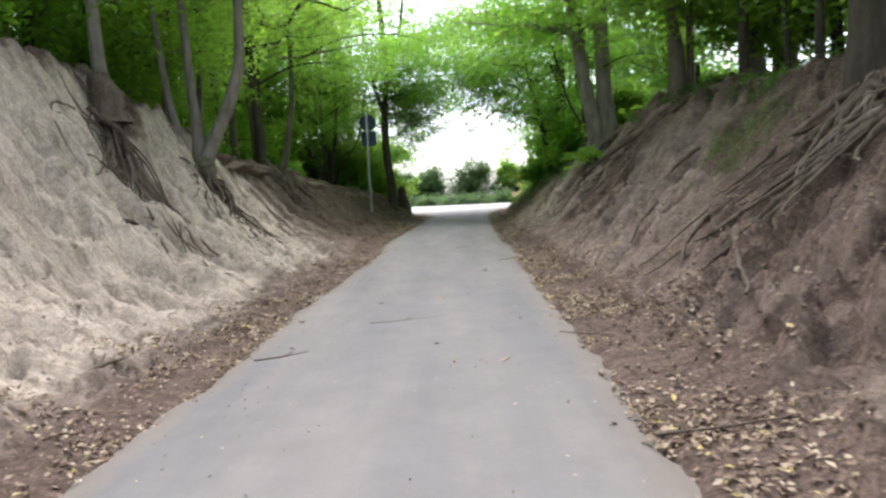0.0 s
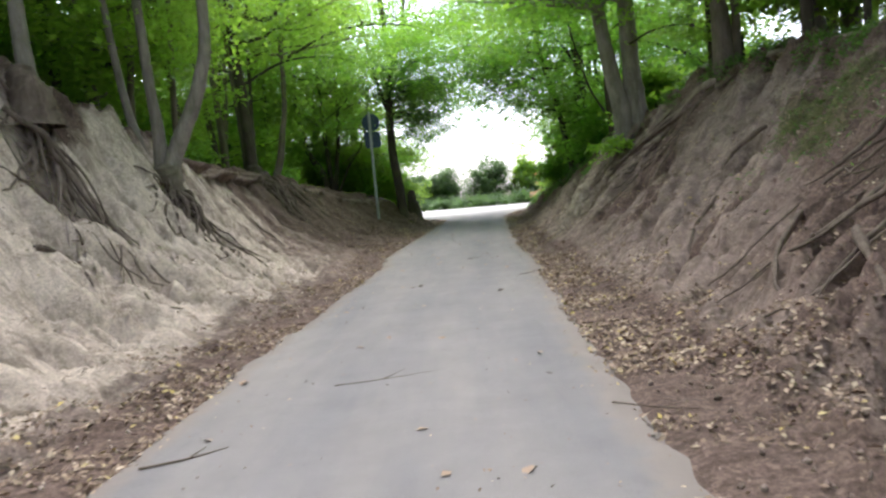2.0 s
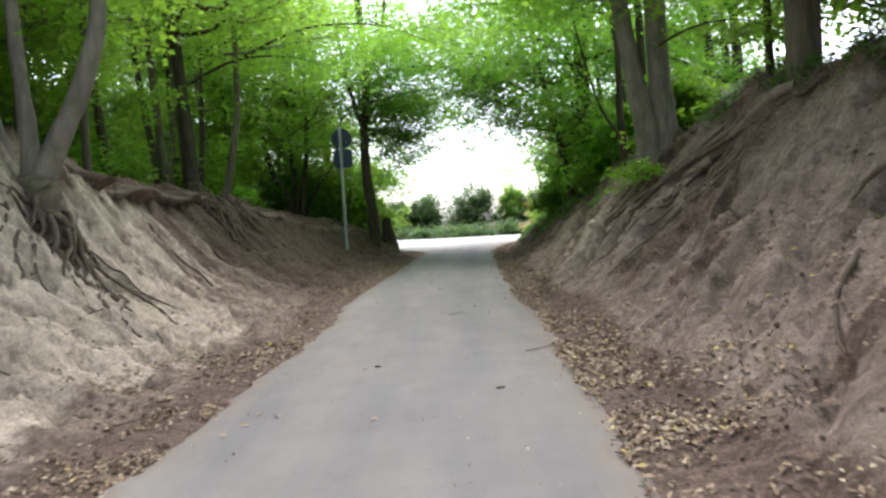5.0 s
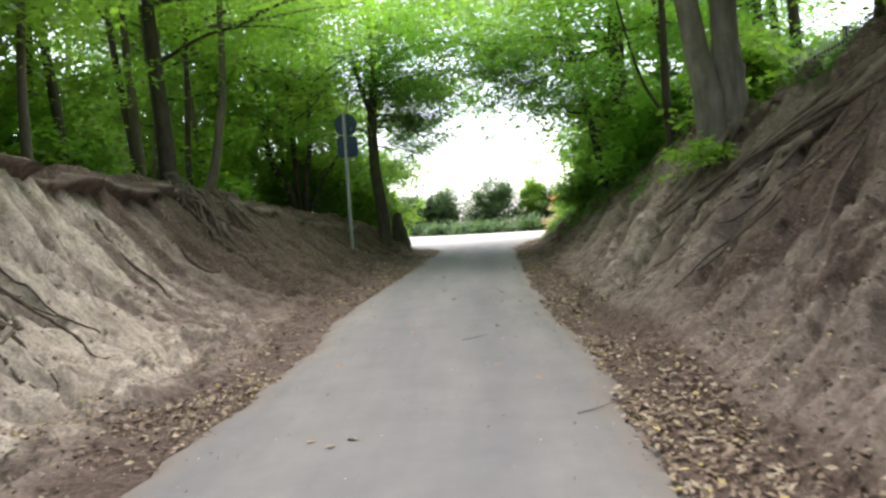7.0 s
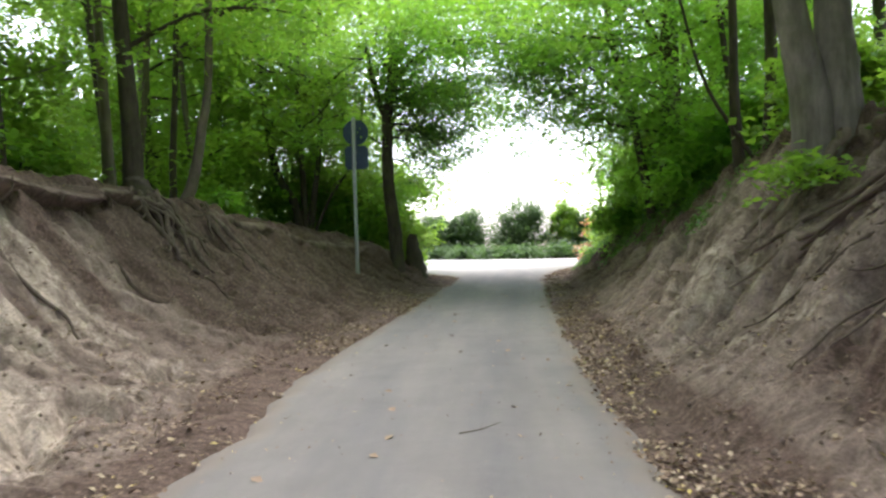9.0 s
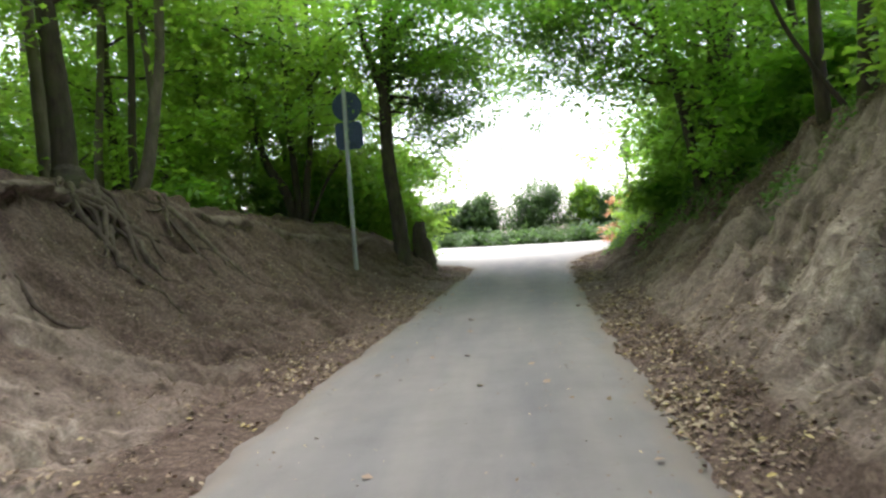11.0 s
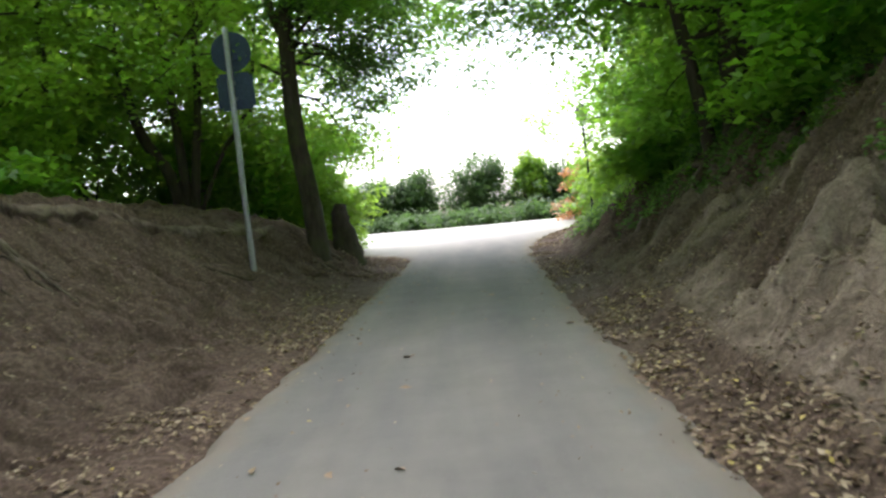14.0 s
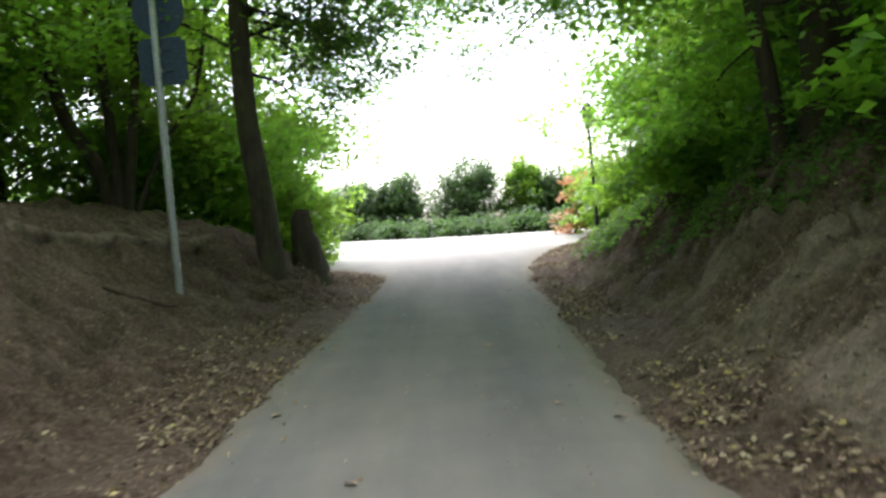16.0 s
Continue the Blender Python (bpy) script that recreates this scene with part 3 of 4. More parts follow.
fork_tree = unique_tree(-2.1, 34.5, [
    (stem((0.1, 0, 0), (0.05, 0, 1.0), (-0.06, 0, 2.4), (-0.02, 0, 4), (0.2, 0, 5.8), (0.1, 0.1, 8), (0.0, 0.2, 12)), 0.24),
    (stem((0.2, 0, 5.5), (0.5, 0.1, 6.3), (0.9, 0.2, 7.6), (1.2, 0.3, 10)), 0.10),
    (stem((0.08, 0, 3.9), (-0.2, 0.1, 4.5), (-0.45, 0.1, 5.6), (-0.8, 0.1, 8)), 0.11)], "dark forked tree at the lane's mouth", 5, BARK_DARK, seed=7, first=5.6)
clump_tree = unique_tree(-5.2, 36.8, [
    (stem((0, 0, 0), (-0.2, 0, 1.2), (-0.9, 0, 3), (-1.3, 0, 9)), 0.2),
    (stem((0.1, 0, 0), (0.1, 0, 1.5), (0, 0.1, 4), (0.1, 0.2, 9)), 0.16),
    (stem((0.2, 0, 0), (0.4, 0, 1.4), (0.7, 0, 3.6), (0.9, 0, 9)), 0.15),
    (stem((0.25, 0.1, 0), (0.9, 0.1, 1.4), (1.7, 0.1, 2.6), (2.2, 0.1, 5)), 0.07)], "clump of dark trunks grown from one stool", 5, BARK_DARK, LEAF_LIME, seed=8, first=3.0)
for k, (x, y, r, lean) in enumerate(((-6.7, 30.3, 0.13, 0.3), (-7.1, 32.8, 0.15, -0.4), (-7.0, 24.2, 0.15, -0.5), (-6.3, 21.6, 0.11, 0.3), (-7.5, 18.6, 0.16, -0.3), (-6.7, 20.0, 0.12, 0.5), (-7.4, 35.6, 0.14, 0.2), (-6.9, 27.6, 0.17, -0.2), (-7.6, 15.4, 0.13, 0.2), (-6.8, 11.2, 0.14, -0.2), (-8.3, 25.4, 0.16, 0.4), (-6.0, 26.6, 0.13, -0.3), (-7.6, 29.2, 0.16, -0.6), (-8.0, 31.4, 0.14, 0.5))):
    unique_tree(x, y, [(stem((0, 0, 0), (lean * 0.1, 0, 1.5), (lean * 0.6, 0.1, 4), (lean * 1.6, 0.3, 11)), r)], ("slim dark trunk in the wood", "slender grey trunk in the wood")[k % 2], 6, (BARK_DARK, BARK_MID)[k % 2], LEAF_LIME, 700 + k, first=4.5)

# right bank
twin_tree = unique_tree(4.45, 21.3, [
    (stem((-0.17, 0, 0), (-0.25, 0, 0.9), (-0.5, 0, 2.4), (-1.2, 0.2, 9)), 0.30),
    (stem((0.17, 0.05, 0), (0.12, 0.1, 1.0), (0.1, 0.1, 2.4), (0.1, 0.3, 10)), 0.37)], "thick twin-trunked beech on the bank's edge", 9, BARK_PALE, LEAF, seed=11, first=3.0)
slope_tree = unique_tree(5.25, 17.2, [(stem((0, 0, 0), (0.0, 0, 1.0), (-0.1, 0, 2.4), (-0.3, 0, 10)), 0.24), (stem((0.35, 0.3, 0), (0.4, 0.3, 1.5), (0.5, 0.4, 8)), 0.13)], "dark tree on the bank's brow with roots running downhill", 7, BARK_MID, LEAF_LIME, seed=12, first=2.6)
root_tree = unique_tree(5.25, 9.6, [(stem((0, 0, 0), (0.05, 0, 1.2), (0.1, 0, 3), (0.2, 0, 10)), 0.38)], "dark tree above a tangle of bare roots", 8, BARK_DARK, seed=13)
ivy_tree = unique_tree(4.75, 30.3, [(stem((0, 0, 0), (0.02, 0, 1.5), (0.05, 0, 3.5), (0.1, 0, 11)), 0.36), (stem((-0.4, 0.2, 0), (-0.7, 0.2, 2), (-1.2, 0.3, 4.5), (-1.5, 0.4, 8)), 0.13)], "dark ivy-grown tree over the bank", 11, BARK_DARK, LEAF, seed=14, first=1.6, reach=2.6)
back_tree = unique_tree(5.3, 25.6, [
    (stem((0, 0, 0), (0.05, 0, 1.0), (0.1, 0.1, 2.6), (0.1, 0.2, 11)), 0.17),
    (stem((-0.35, 0.5, 0), (-0.4, 0.5, 1.2), (-0.35, 0.6, 3), (-0.3, 0.8, 9)), 0.13),
    (stem((-0.15, 0.2, 0), (-0.55, 0.3, 0.7), (-1.0, 0.4, 1.7), (-1.5, 0.5, 4)), 0.055)], "dark tree with a low side branch", 5, BARK_DARK, LEAF, seed=15, first=3.6)
for k, (x, y, r, lean) in enumerate(((5.9, 29.0, 0.12, -0.5), (6.2, 33.6, 0.13, -0.3), (5.7, 19.2, 0.09, 0.1), (5.9, 15.2, 0.12, 0.2), (6.2, 14.0, 0.08, -0.2), (5.9, 12.2, 0.10, 0.1))):
    unique_tree(x, y, [(stem((0, 0, 0), (lean * 0.1, 0, 1.5), (lean * 0.6, 0.1, 4), (lean * 1.6, 0.3, 11)), r)], "slim dark trunk above the bank", 6, BARK_DARK, (LEAF, LEAF_LIME)[k > 1], 760 + k, first=3.8)

# wood behind both banks
rng = np.random.RandomState(77)
protos = []
for k, (bark, leaf) in enumerate(((BARK_DARK, LEAF_LIME), (BARK_MID, LEAF_LIME), (BARK_PALE, LEAF_LIME), (BARK_DARK, LEAF))):
    root = thing("tree", (0, 0, 0), ("slim dark woodland tree", "leafy lime-green woodland tree", "slender grey woodland tree", "dark woodland tree with low leafy boughs")[k], "tree", "woodland trees")
    bend = rng.randn(4) * 0.4
    tree_parts(root, [(stem((0, 0, -0.2), (bend[0] * 0.3, bend[1] * 0.3, 1.5), (bend[0], bend[1], 4), (bend[2], bend[3], 12)), 0.13 + 0.04 * k)], 18, bark, leaf, rng, first=1.0 + 0.5 * (k % 2), reach=3.0, spray=(0.85, 72, 0.155))
    protos.append(root)
spots = [(-8.4, 33), (-10.2, 20.6), (-9.6, 24.4), (-11.4, 27.5), (-9.0, 14.2), (-4.6, 40.4), (-8.1, 38.5), (-6.8, 43.6), (-5.4, 38.9), (-10.2, 40.3), (-9.6, 36.0), (-12.6, 38.2), (-6.3, 41.2), (-7.6, 20.5), (-8.6, 12), (-12.5, 14.5), (-9.2, 7), (-8.6, 2), (8.2, 13.6), (9.6, 16.6), (8.2, 18.4), (7.9, 15.6), (9.0, 21.0), (7.1, 17.4), (-11.5, 41), (-13.5, 9), (9, -10), (-9, -4), (-8.5, -10),
         (9.6, 33.8), (9.4, 30.5), (7.3, 41.4), (7.7, 37.3), (11, 36), (9.2, 12.5), (-8.4, 16.6), (8.8, 7.5), (9, 2), (-9.6, 19.4), (7.6, 10.6), (8.8, -4), (8.5, 39), (12, 40.5)]
placed = set()
for k, (x, y) in enumerate(spots):
    kind = k % 3 if (x < 0 and k != 5) or (x > 0 and y < 25) else 3
    m = pose(x, y, H(x, y), 0, 0, rng.rand() * 360)
    if kind in placed:
        copy_thing(protos[kind], m)
    else:
        protos[kind].matrix_basis = m
        placed.add(kind)


# ---------------------------------------------------------------- shrubs
def shrub_mesh(rng, w, h, per, size, leaf, blobs=26, low=0.1, thick=0.2):
    c = rng.randn(blobs, 2) * w * 0.48
    d = np.hypot(c[:, 0], c[:, 1])
    c, d = c[d < w * 1.25], d[d < w * 1.25]
    top = h * np.sqrt(np.clip(1 - (d / (w * 1.3)) ** 2, 0.1, 1)) * (0.65 + 0.45 * rng.rand(len(c)))
    c = np.vstack([np.column_stack([c + rng.randn(*c.shape) * 0.2, low + (top - low) * rng.rand(len(c)) ** 0.7]) for _ in range(2)])
    return mesh_of("foliage", *sprays(c, 0.42 * w ** 0.5, per, size, rng, thick, 0.55), leaf, False)


def shrub(x, y, w, h, label, leaf=LEAF, per=70, size=0.11, seed=1, group="", blobs=26, thick=0.2):
    size = size * 1.25
    rng = np.random.RandomState(seed)
    root = thing("shrub", (x, y, H(x, y)), label, "shrub", group)
    for _ in range(4):
        az = rng.rand() * 6.28
        part("stem", mesh_of("stem", *tube(limb_line((0, 0, -0.05), az, w * 0.5, h * 0.9, rng), (0.03, 0.02, 0.008), 6, 0.08, seed), BARK_DARK), root)
    part("foliage", shrub_mesh(rng, w, h, per, size, leaf, blobs, 0.1, thick), root)
    return root


# hedge across the open road
for k, (x, y, w, h, lf) in enumerate(((-2.5, 58.6, 1.3, 2.3, LEAF_BUSH), (-0.45, 58.4, 1.05, 2.75, LEAF_BUSH), (2.6, 58.2, 1.5, 3.2, LEAF_BUSH), (5.0, 57.4, 0.7, 2.9, LEAF_LIME), (6.2, 57.2, 0.9, 2.3, LEAF_BUSH), (-5.0, 58.5, 2.0, 2.6, LEAF), (8.4, 57, 2.0, 2.6, LEAF))):
    shrub(x, y, w, h, "rounded dark-green garden bush across the road", lf, 110, 0.13, 200 + k, "bushes across the road", 56, 0.5)
for k in range(9):
    shrub(-5 + 1.5 * k, float(np.interp(-5 + 1.5 * k, *FAR_EDGE)) + 1.3, 0.9, 0.42, "low dark-green hedge bush along the road", LEAF_BUSH, 60, 0.13, 230 + k, "bushes across the road", 30, 0.5)
# the lane's mouth
for k, (x, y, w, h) in enumerate(((-2.6, 38.6, 1.1, 1.9), (-3.4, 40.3, 1.4, 2.6), (-2.9, 42.0, 1.0, 1.6), (-4.6, 41.8, 1.6, 3.2))):
    shrub(x, y, w, h, "yellow-green shrub at the lane's mouth", LEAF_LIME, 55, 0.12, 260 + k, "shrubs at the lane's mouth", 34)
for k, (x, y, w, h, lf) in enumerate(((5.3, 39.6, 0.7, 1.1, LEAF_LIME), (6.1, 42.0, 1.0, 2.3, LEAF_LIME), (6.5, 37.8, 1.7, 4.2, LEAF_LIME), (6.6, 40.8, 1.7, 4.2, LEAF_LIME), (6.7, 45.6, 1.5, 5.0, LEAF_LIME), (8.6, 44.6, 1.8, 5.4, LEAF), (5.9, 43.9, 0.7, 2.0, LEAF_LIME), (5.9, 36.5, 1.2, 2.8, LEAF), (5.3, 34.0, 1.0, 2.0, LEAF), (5.9, 32.8, 1.4, 3.0, LEAF), (4.95, 28.6, 0.9, 1.5, LEAF), (6.0, 30.5, 1.3, 2.6, LEAF_DARK), (4.35, 32.9, 0.7, 0.9, LEAF), (5.6, 27.0, 0.9, 1.8, LEAF), (5.9, 24.3, 0.9, 1.7, LEAF_LIME))):
    shrub(x, y, w, h, "leafy shrub on the bank by the road", lf, 50, 0.13, 280 + k, "shrubs on the bank", 36)
shrub(5.0, 46.0, 0.55, 2.1, "copper-red leaved shrub beside the lamp post", LEAF_RED, 40, 0.12, 299, blobs=14)
shrub(5.9, 45.6, 0.8, 2.3, "yellow-green shrub beside the lamp post", LEAF_LIME, 80, 0.12, 298)
# undergrowth of the wood
rng = np.random.RandomState(5)
bushes = [shrub(-8 - k, 24 + 4 * k, 1.3, 1.8, "green undergrowth shrub beneath the trees", (LEAF, LEAF_LIME, LEAF_LIME)[k], 42, 0.14, 320 + k, "undergrowth shrubs", 30) for k in range(3)]
for k in range(40):
    side = -1 if k % 5 < 3 else 1
    y = 2 + 26 * rng.rand() if side < 0 else (2 + 9 * rng.rand() if k % 2 else 31 + 8 * rng.rand())
    x = side * (7.2 + 9 * rng.rand()) - (0 if side < 0 else -0.3)
    copy_thing(bushes[k % 3], pose(x, y, H(x, y), 0, 0, 360 * rng.rand()) @ Matrix.Scale(0.8 + 0.7 * rng.rand(), 4))

for k, (x, y, w, h, lf) in enumerate(((-6.4, 31.6, 0.9, 0.9, LEAF), (-7.4, 35.0, 1.5, 3.0, LEAF_LIME), (-3.9, 38.9, 1.3, 3.4, LEAF), (-5.6, 39.6, 1.7, 4.0, LEAF_LIME), (-7.8, 38.2, 1.8, 4.2, LEAF_LIME), (-3.1, 40.6, 1.2, 5.2, LEAF_LIME), (-2.9, 42.6, 1.0, 4.2, LEAF_LIME), (-9.8, 36.2, 1.9, 4.6, LEAF), (-3.4, 39.0, 1.2, 3.4, LEAF_LIME), (-6.4, 42.2, 1.3, 1.8, LEAF_LIME), (-8.6, 42.0, 1.5, 2.2, LEAF), (-11, 42.3, 1.5, 2.0, LEAF), (-7.2, 40.6, 1.3, 2.4, LEAF))):
    shrub(x, y, w, h, "leafy green thicket shrub beneath the trees", lf, 42, 0.14, 400 + k, "thicket shrubs", 30)
shrub(3.95, 20.7, 0.42, 0.5, "small yellow-green sprig at a tree's foot", LEAF_LIME, 34, 0.09, 420, blobs=9)


# ---------------------------------------------------------------- boughs over the lane
def bough(tree, points, seed, r0=0.045, count=9, spread=0.8, per=80, leaf=LEAF, size=0.115, bark=BARK_DARK):
    """A bough that leans out over the lane, with sprays of leaves along its outer part."""
    o = np.array(tree.location)
    rng = np.random.RandomState(seed)
    line = spline(points, 5) - o
    part("bough", mesh_of("bough", *tube(line, (r0, r0 * 0.5, 0.008), 7, 0.08, seed), bark), tree)
    c = [line[int(len(line) * (0.3 + 0.69 * rng.rand()))] + rng.randn(3) * np.array([0.5, 0.6, 0.22]) for _ in range(int(count * 1.5))]
    part("foliage", mesh_of("foliage", *sprays(c, spread, per, size, rng, 0.2), leaf, False), tree)


# LEAF_DARK puts the silhouette against the bright sky into the leaf colour
bough(ivy_tree, ((4.8, 30.4, 5.6), (4.2, 33.5, 5.3), (2.9, 36.5, 4.7), (1.1, 38.4, 3.5)), 601, 0.05, 9, 0.4, 45, LEAF_DARK)
bough(ivy_tree, ((4.8, 30.4, 6.4), (3.6, 31.6, 6.3), (2.0, 32.6, 5.6), (0.8, 33.4, 5.3)), 602, 0.05, 12, leaf=LEAF_DARK)
bough(ivy_tree, ((4.8, 30.4, 5.0), (4.0, 34.0, 5.0), (2.8, 37.5, 4.6), (2.0, 39.6, 4.1)), 605, 0.045, 9, 0.4, 45, LEAF_DARK)
bough(fork_tree, ((-2.0, 34.5, 4.6), (-1.5, 35.5, 4.6), (-0.9, 36.8, 4.2), (-0.3, 38.0, 3.7)), 607, 0.035, 12, 0.55, 60, LEAF_DARK)
bough(fork_tree, ((-2.0, 34.6, 3.6), (-1.8, 36.0, 3.6), (-1.6, 37.6, 3.1), (-1.5, 39.0, 2.4)), 613, 0.03, 11, 0.5, 60, LEAF_LIME)
bough(ivy_tree, ((4.8, 30.4, 4.2), (4.2, 31.5, 4.6), (3.2, 33.6, 4.5), (2.7, 35.5, 4.2)), 603, 0.04, 12)
bough(fork_tree, ((-1.9, 34.5, 5.2), (-0.9, 34.9, 5.5), (0.3, 35.4, 5.3), (1.2, 36, 4.9)), 604, 0.05, 12)
bough(fork_tree, ((-1.9, 34.5, 7.0), (-0.5, 34.0, 7.5), (1.0, 33.6, 7.2), (2.4, 33.4, 6.6)), 606, 0.05, 14)
bough(fork_tree, ((-2.0, 34.5, 6.0), (-1.8, 37.0, 6.6), (-0.8, 39.5, 6.4), (0.6, 41, 5.8)), 608, 0.045, 13)
bough(fork_tree, ((-2.0, 34.6, 4.2), (-1.6, 36.0, 4.6), (-1.2, 37.5, 4.4), (-1.0, 39, 3.8)), 614, 0.03, 12, 0.6)
bough(fork_tree, ((-2.1, 34.5, 3.9), (-3.0, 34.2, 4.4), (-3.8, 33.8, 4.4), (-4.4, 33.6, 4.0)), 615, 0.03, 11, 0.7)
bough(fork_tree, ((-1.8, 34.5, 5.9), (-0.8, 32.6, 6.2), (0.2, 31.0, 6.0), (1.2, 30.0, 5.6)), 616, 0.045, 13)
bough(ivy_tree, ((4.8, 30.4, 3.6), (4.4, 29.2, 4.2), (3.7, 28.2, 4.4), (3.2, 27.4, 4.2)), 617, 0.035, 12)
bough(ivy_tree, ((4.8, 30.4, 5.0), (4.0, 29.0, 5.8), (3.0, 28.0, 6.0), (2.2, 27.2, 5.6)), 618, 0.045, 14)
bough(ivy_tree, ((4.8, 30.5, 3.4), (4.8, 32.0, 3.9), (4.8, 34.0, 3.9), (4.8, 35.6, 3.5)), 619, 0.035, 12, leaf=LEAF_LIME)
bough(ivy_tree, ((4.8, 30.4, 2.6), (4.5, 30.9, 2.9), (4.2, 31.4, 2.7), (4.1, 32.0, 2.4)), 620, 0.03, 8, 0.5)
bough(clump_tree, ((-4.6, 36.8, 5.0), (-3.6, 37.8, 5.5), (-2.4, 38.8, 5.2), (-1.4, 39.6, 4.6)), 621, 0.04, 12, leaf=LEAF_LIME)
# sparse sprays over the mouth, coloured dark as silhouettes
for k, (foot, end) in enumerate((((-1.9, 34.5, 4.8), (0.4, 38.2, 4.3)), ((-1.9, 34.5, 5.2), (-0.2, 37.2, 4.1)), ((-1.9, 34.5, 5.6), (1.4, 40.0, 4.7)), ((-1.9, 34.5, 4.4), (-0.5, 40.5, 3.9)), ((-1.9, 34.5, 5.0), (0.2, 36.0, 4.6)), ((4.8, 30.4, 5.4), (2.3, 38.8, 4.7)), ((4.8, 30.4, 4.8), (3.2, 39.0, 3.9)), ((-1.9, 34.5, 4.2), (-1.0, 37.8, 3.2)), ((-1.9, 34.5, 5.8), (-0.6, 38.6, 5.1)), ((-1.9, 34.5, 6.2), (0.9, 38.6, 5.4)))):
    foot, end = np.array(foot), np.array(end)
    bough(fork_tree if foot[0] < 0 else ivy_tree, (tuple(foot), tuple(foot + (end - foot) * 0.35 + (0, 0, 0.35)), tuple(foot + (end - foot) * 0.7 + (0, 0, 0.25)), tuple(end)), 680 + k, 0.03, 11, 0.62, 58, LEAF_DARK, 0.11)
rng = np.random.RandomState(91)
for k in range(21):
    tree, top = ((fork_tree, (-1.9, 34.5)), (ivy_tree, (4.85, 30.4)), (clump_tree, (-4.6, 36.9)))[(0, 1, 0, 1, 2, 0, 1, 0, 1)[k % 9]]
    end = np.array([-0.8 + 4.2 * rng.rand(), 30 + 10 * rng.rand(), 4.4 + 3.4 * rng.rand() ** 1.6])
    foot = np.array([*top, end[2] - 0.2 + 0.4 * rng.rand()])
    mid1, mid2 = foot + (end - foot) * 0.35 + (0, 0, 0.45), foot + (end - foot) * 0.7 + (0, 0, 0.4)
    bough(tree, (tuple(foot), tuple(mid1), tuple(mid2), tuple(end)), 640 + k, 0.035, 15, leaf=(LEAF, LEAF, LEAF_DARK)[k % 3])
bough(kink_tree, ((-4.6, 27.8, 6.0), (-3.0, 28.5, 6.8), (-1.0, 29.2, 6.9), (0.6, 30.0, 6.4)), 609, 0.05, 13)
bough(twin_tree, ((4.0, 21.4, 5.6), (3.4, 23.4, 6.2), (2.6, 26.0, 6.2), (1.8, 28, 5.8)), 610, 0.05, 12, leaf=LEAF_LIME)
bough(twin_tree, ((4.4, 21.4, 4.2), (4.9, 20.6, 4.4), (5.3, 19.6, 4.3), (5.5, 18.8, 4.0)), 611, 0.035, 8, 0.5, leaf=LEAF_LIME)
bough(dark_tree, ((-5.7, 26, 5.0), (-4.4, 26.2, 5.6), (-3.0, 26.4, 5.6), (-2.0, 26.6, 5.2)), 612, 0.05, 12)


# ---------------------------------------------------------------- bare roots on the banks
def root_fan(tree, starts, r, seed, count, length, aim, spread, mat=ROOT):
    """Roots that run down the bank from a tree; aim: plan direction, spread: how far they fan out."""
    rng = np.random.RandomState(seed)
    o = np.array(tree.location)
    for k in range(int(count * 1.3)):
        fine = k >= count
        x, y = starts[0] + rng.randn() * (0.25 if fine else 0.12), starts[1] + rng.randn() * (0.5 if fine else 0.25)
        a = aim + (rng.rand() - 0.5) * spread * (1.3 if fine else 1)
        if fine:
            x, y = x + math.cos(a) * length * 0.5 * rng.rand(), y + math.sin(a) * length * 0.5 * rng.rand()
        pts, step = [(x, y)], length * (0.35 + 0.75 * rng.rand()) / 5 * (0.6 if fine else 1)
        for _ in range(5):
            a += rng.randn() * 0.4
            x, y = x + math.cos(a) * step, y + math.sin(a) * step
            pts.append((x, y))
        rr = r * (0.14 + 0.14 * rng.rand() if fine else 0.25 + 0.55 * rng.rand() ** 1.5)
        part("root", ground_root(pts, rr, 0.008, None, mat if fine or rng.rand() < 0.88 else ROOT_PALE, seed * 31 + k, 0.3 if not fine else 0.2, o), tree)


root_fan(stump_tree, (-5.4, 13.7), 0.075, 1, 16, 2.6, radians(-58), 1.3)
root_fan(pale_tree, (-4.75, 16.75), 0.085, 2, 15, 1.8, radians(-30), 2.0)
root_fan(dark_tree, (-5.45, 25.8), 0.12, 3, 13, 1.9, radians(-20), 2.4)
root_fan(kink_tree, (-4.95, 27.5), 0.075, 4, 7, 1.6, radians(-20), 2.2)
root_fan(fork_tree, (-1.95, 34.3), 0.07, 5, 6, 0.9, radians(-20), 2.6)
root_fan(twin_tree, (4.3, 21.1), 0.09, 6, 8, 1.3, radians(190), 2.6, ROOT_PALE)
root_fan(root_tree, (4.95, 9.3), 0.075, 7, 14, 2.5, radians(185), 2.2)
root_fan(root_tree, (4.6, 8.2), 0.065, 17, 12, 2.4, radians(160), 1.4)
root_fan(slope_tree, (5.05, 17.0), 0.085, 8, 8, 3.0, radians(140), 0.8)
for k, pts in enumerate((((5.0, 16.8), (4.5, 17.4), (3.9, 18.6), (3.35, 19.5), (2.95, 20.2)), ((5.0, 16.9), (4.6, 17.8), (4.15, 18.9), (3.6, 19.8), (3.3, 20.6)), ((4.5, 17.4), (4.2, 17.9), (3.75, 18.0), (3.5, 18.2)))):
    part("root", ground_root(pts, 0.075 - 0.015 * k, 0.015, None, ROOT_PALE if k < 1 else ROOT, 90 + k, 0.6, np.array(slope_tree.location)), slope_tree)

part("root", ground_root(((4.2, 17.8), (4.0, 18.1), (3.8, 18.15), (3.7, 18.0)), 0.045, 0.015, None, ROOT_PALE, 97, 1.0, np.array(slope_tree.location)), slope_tree)


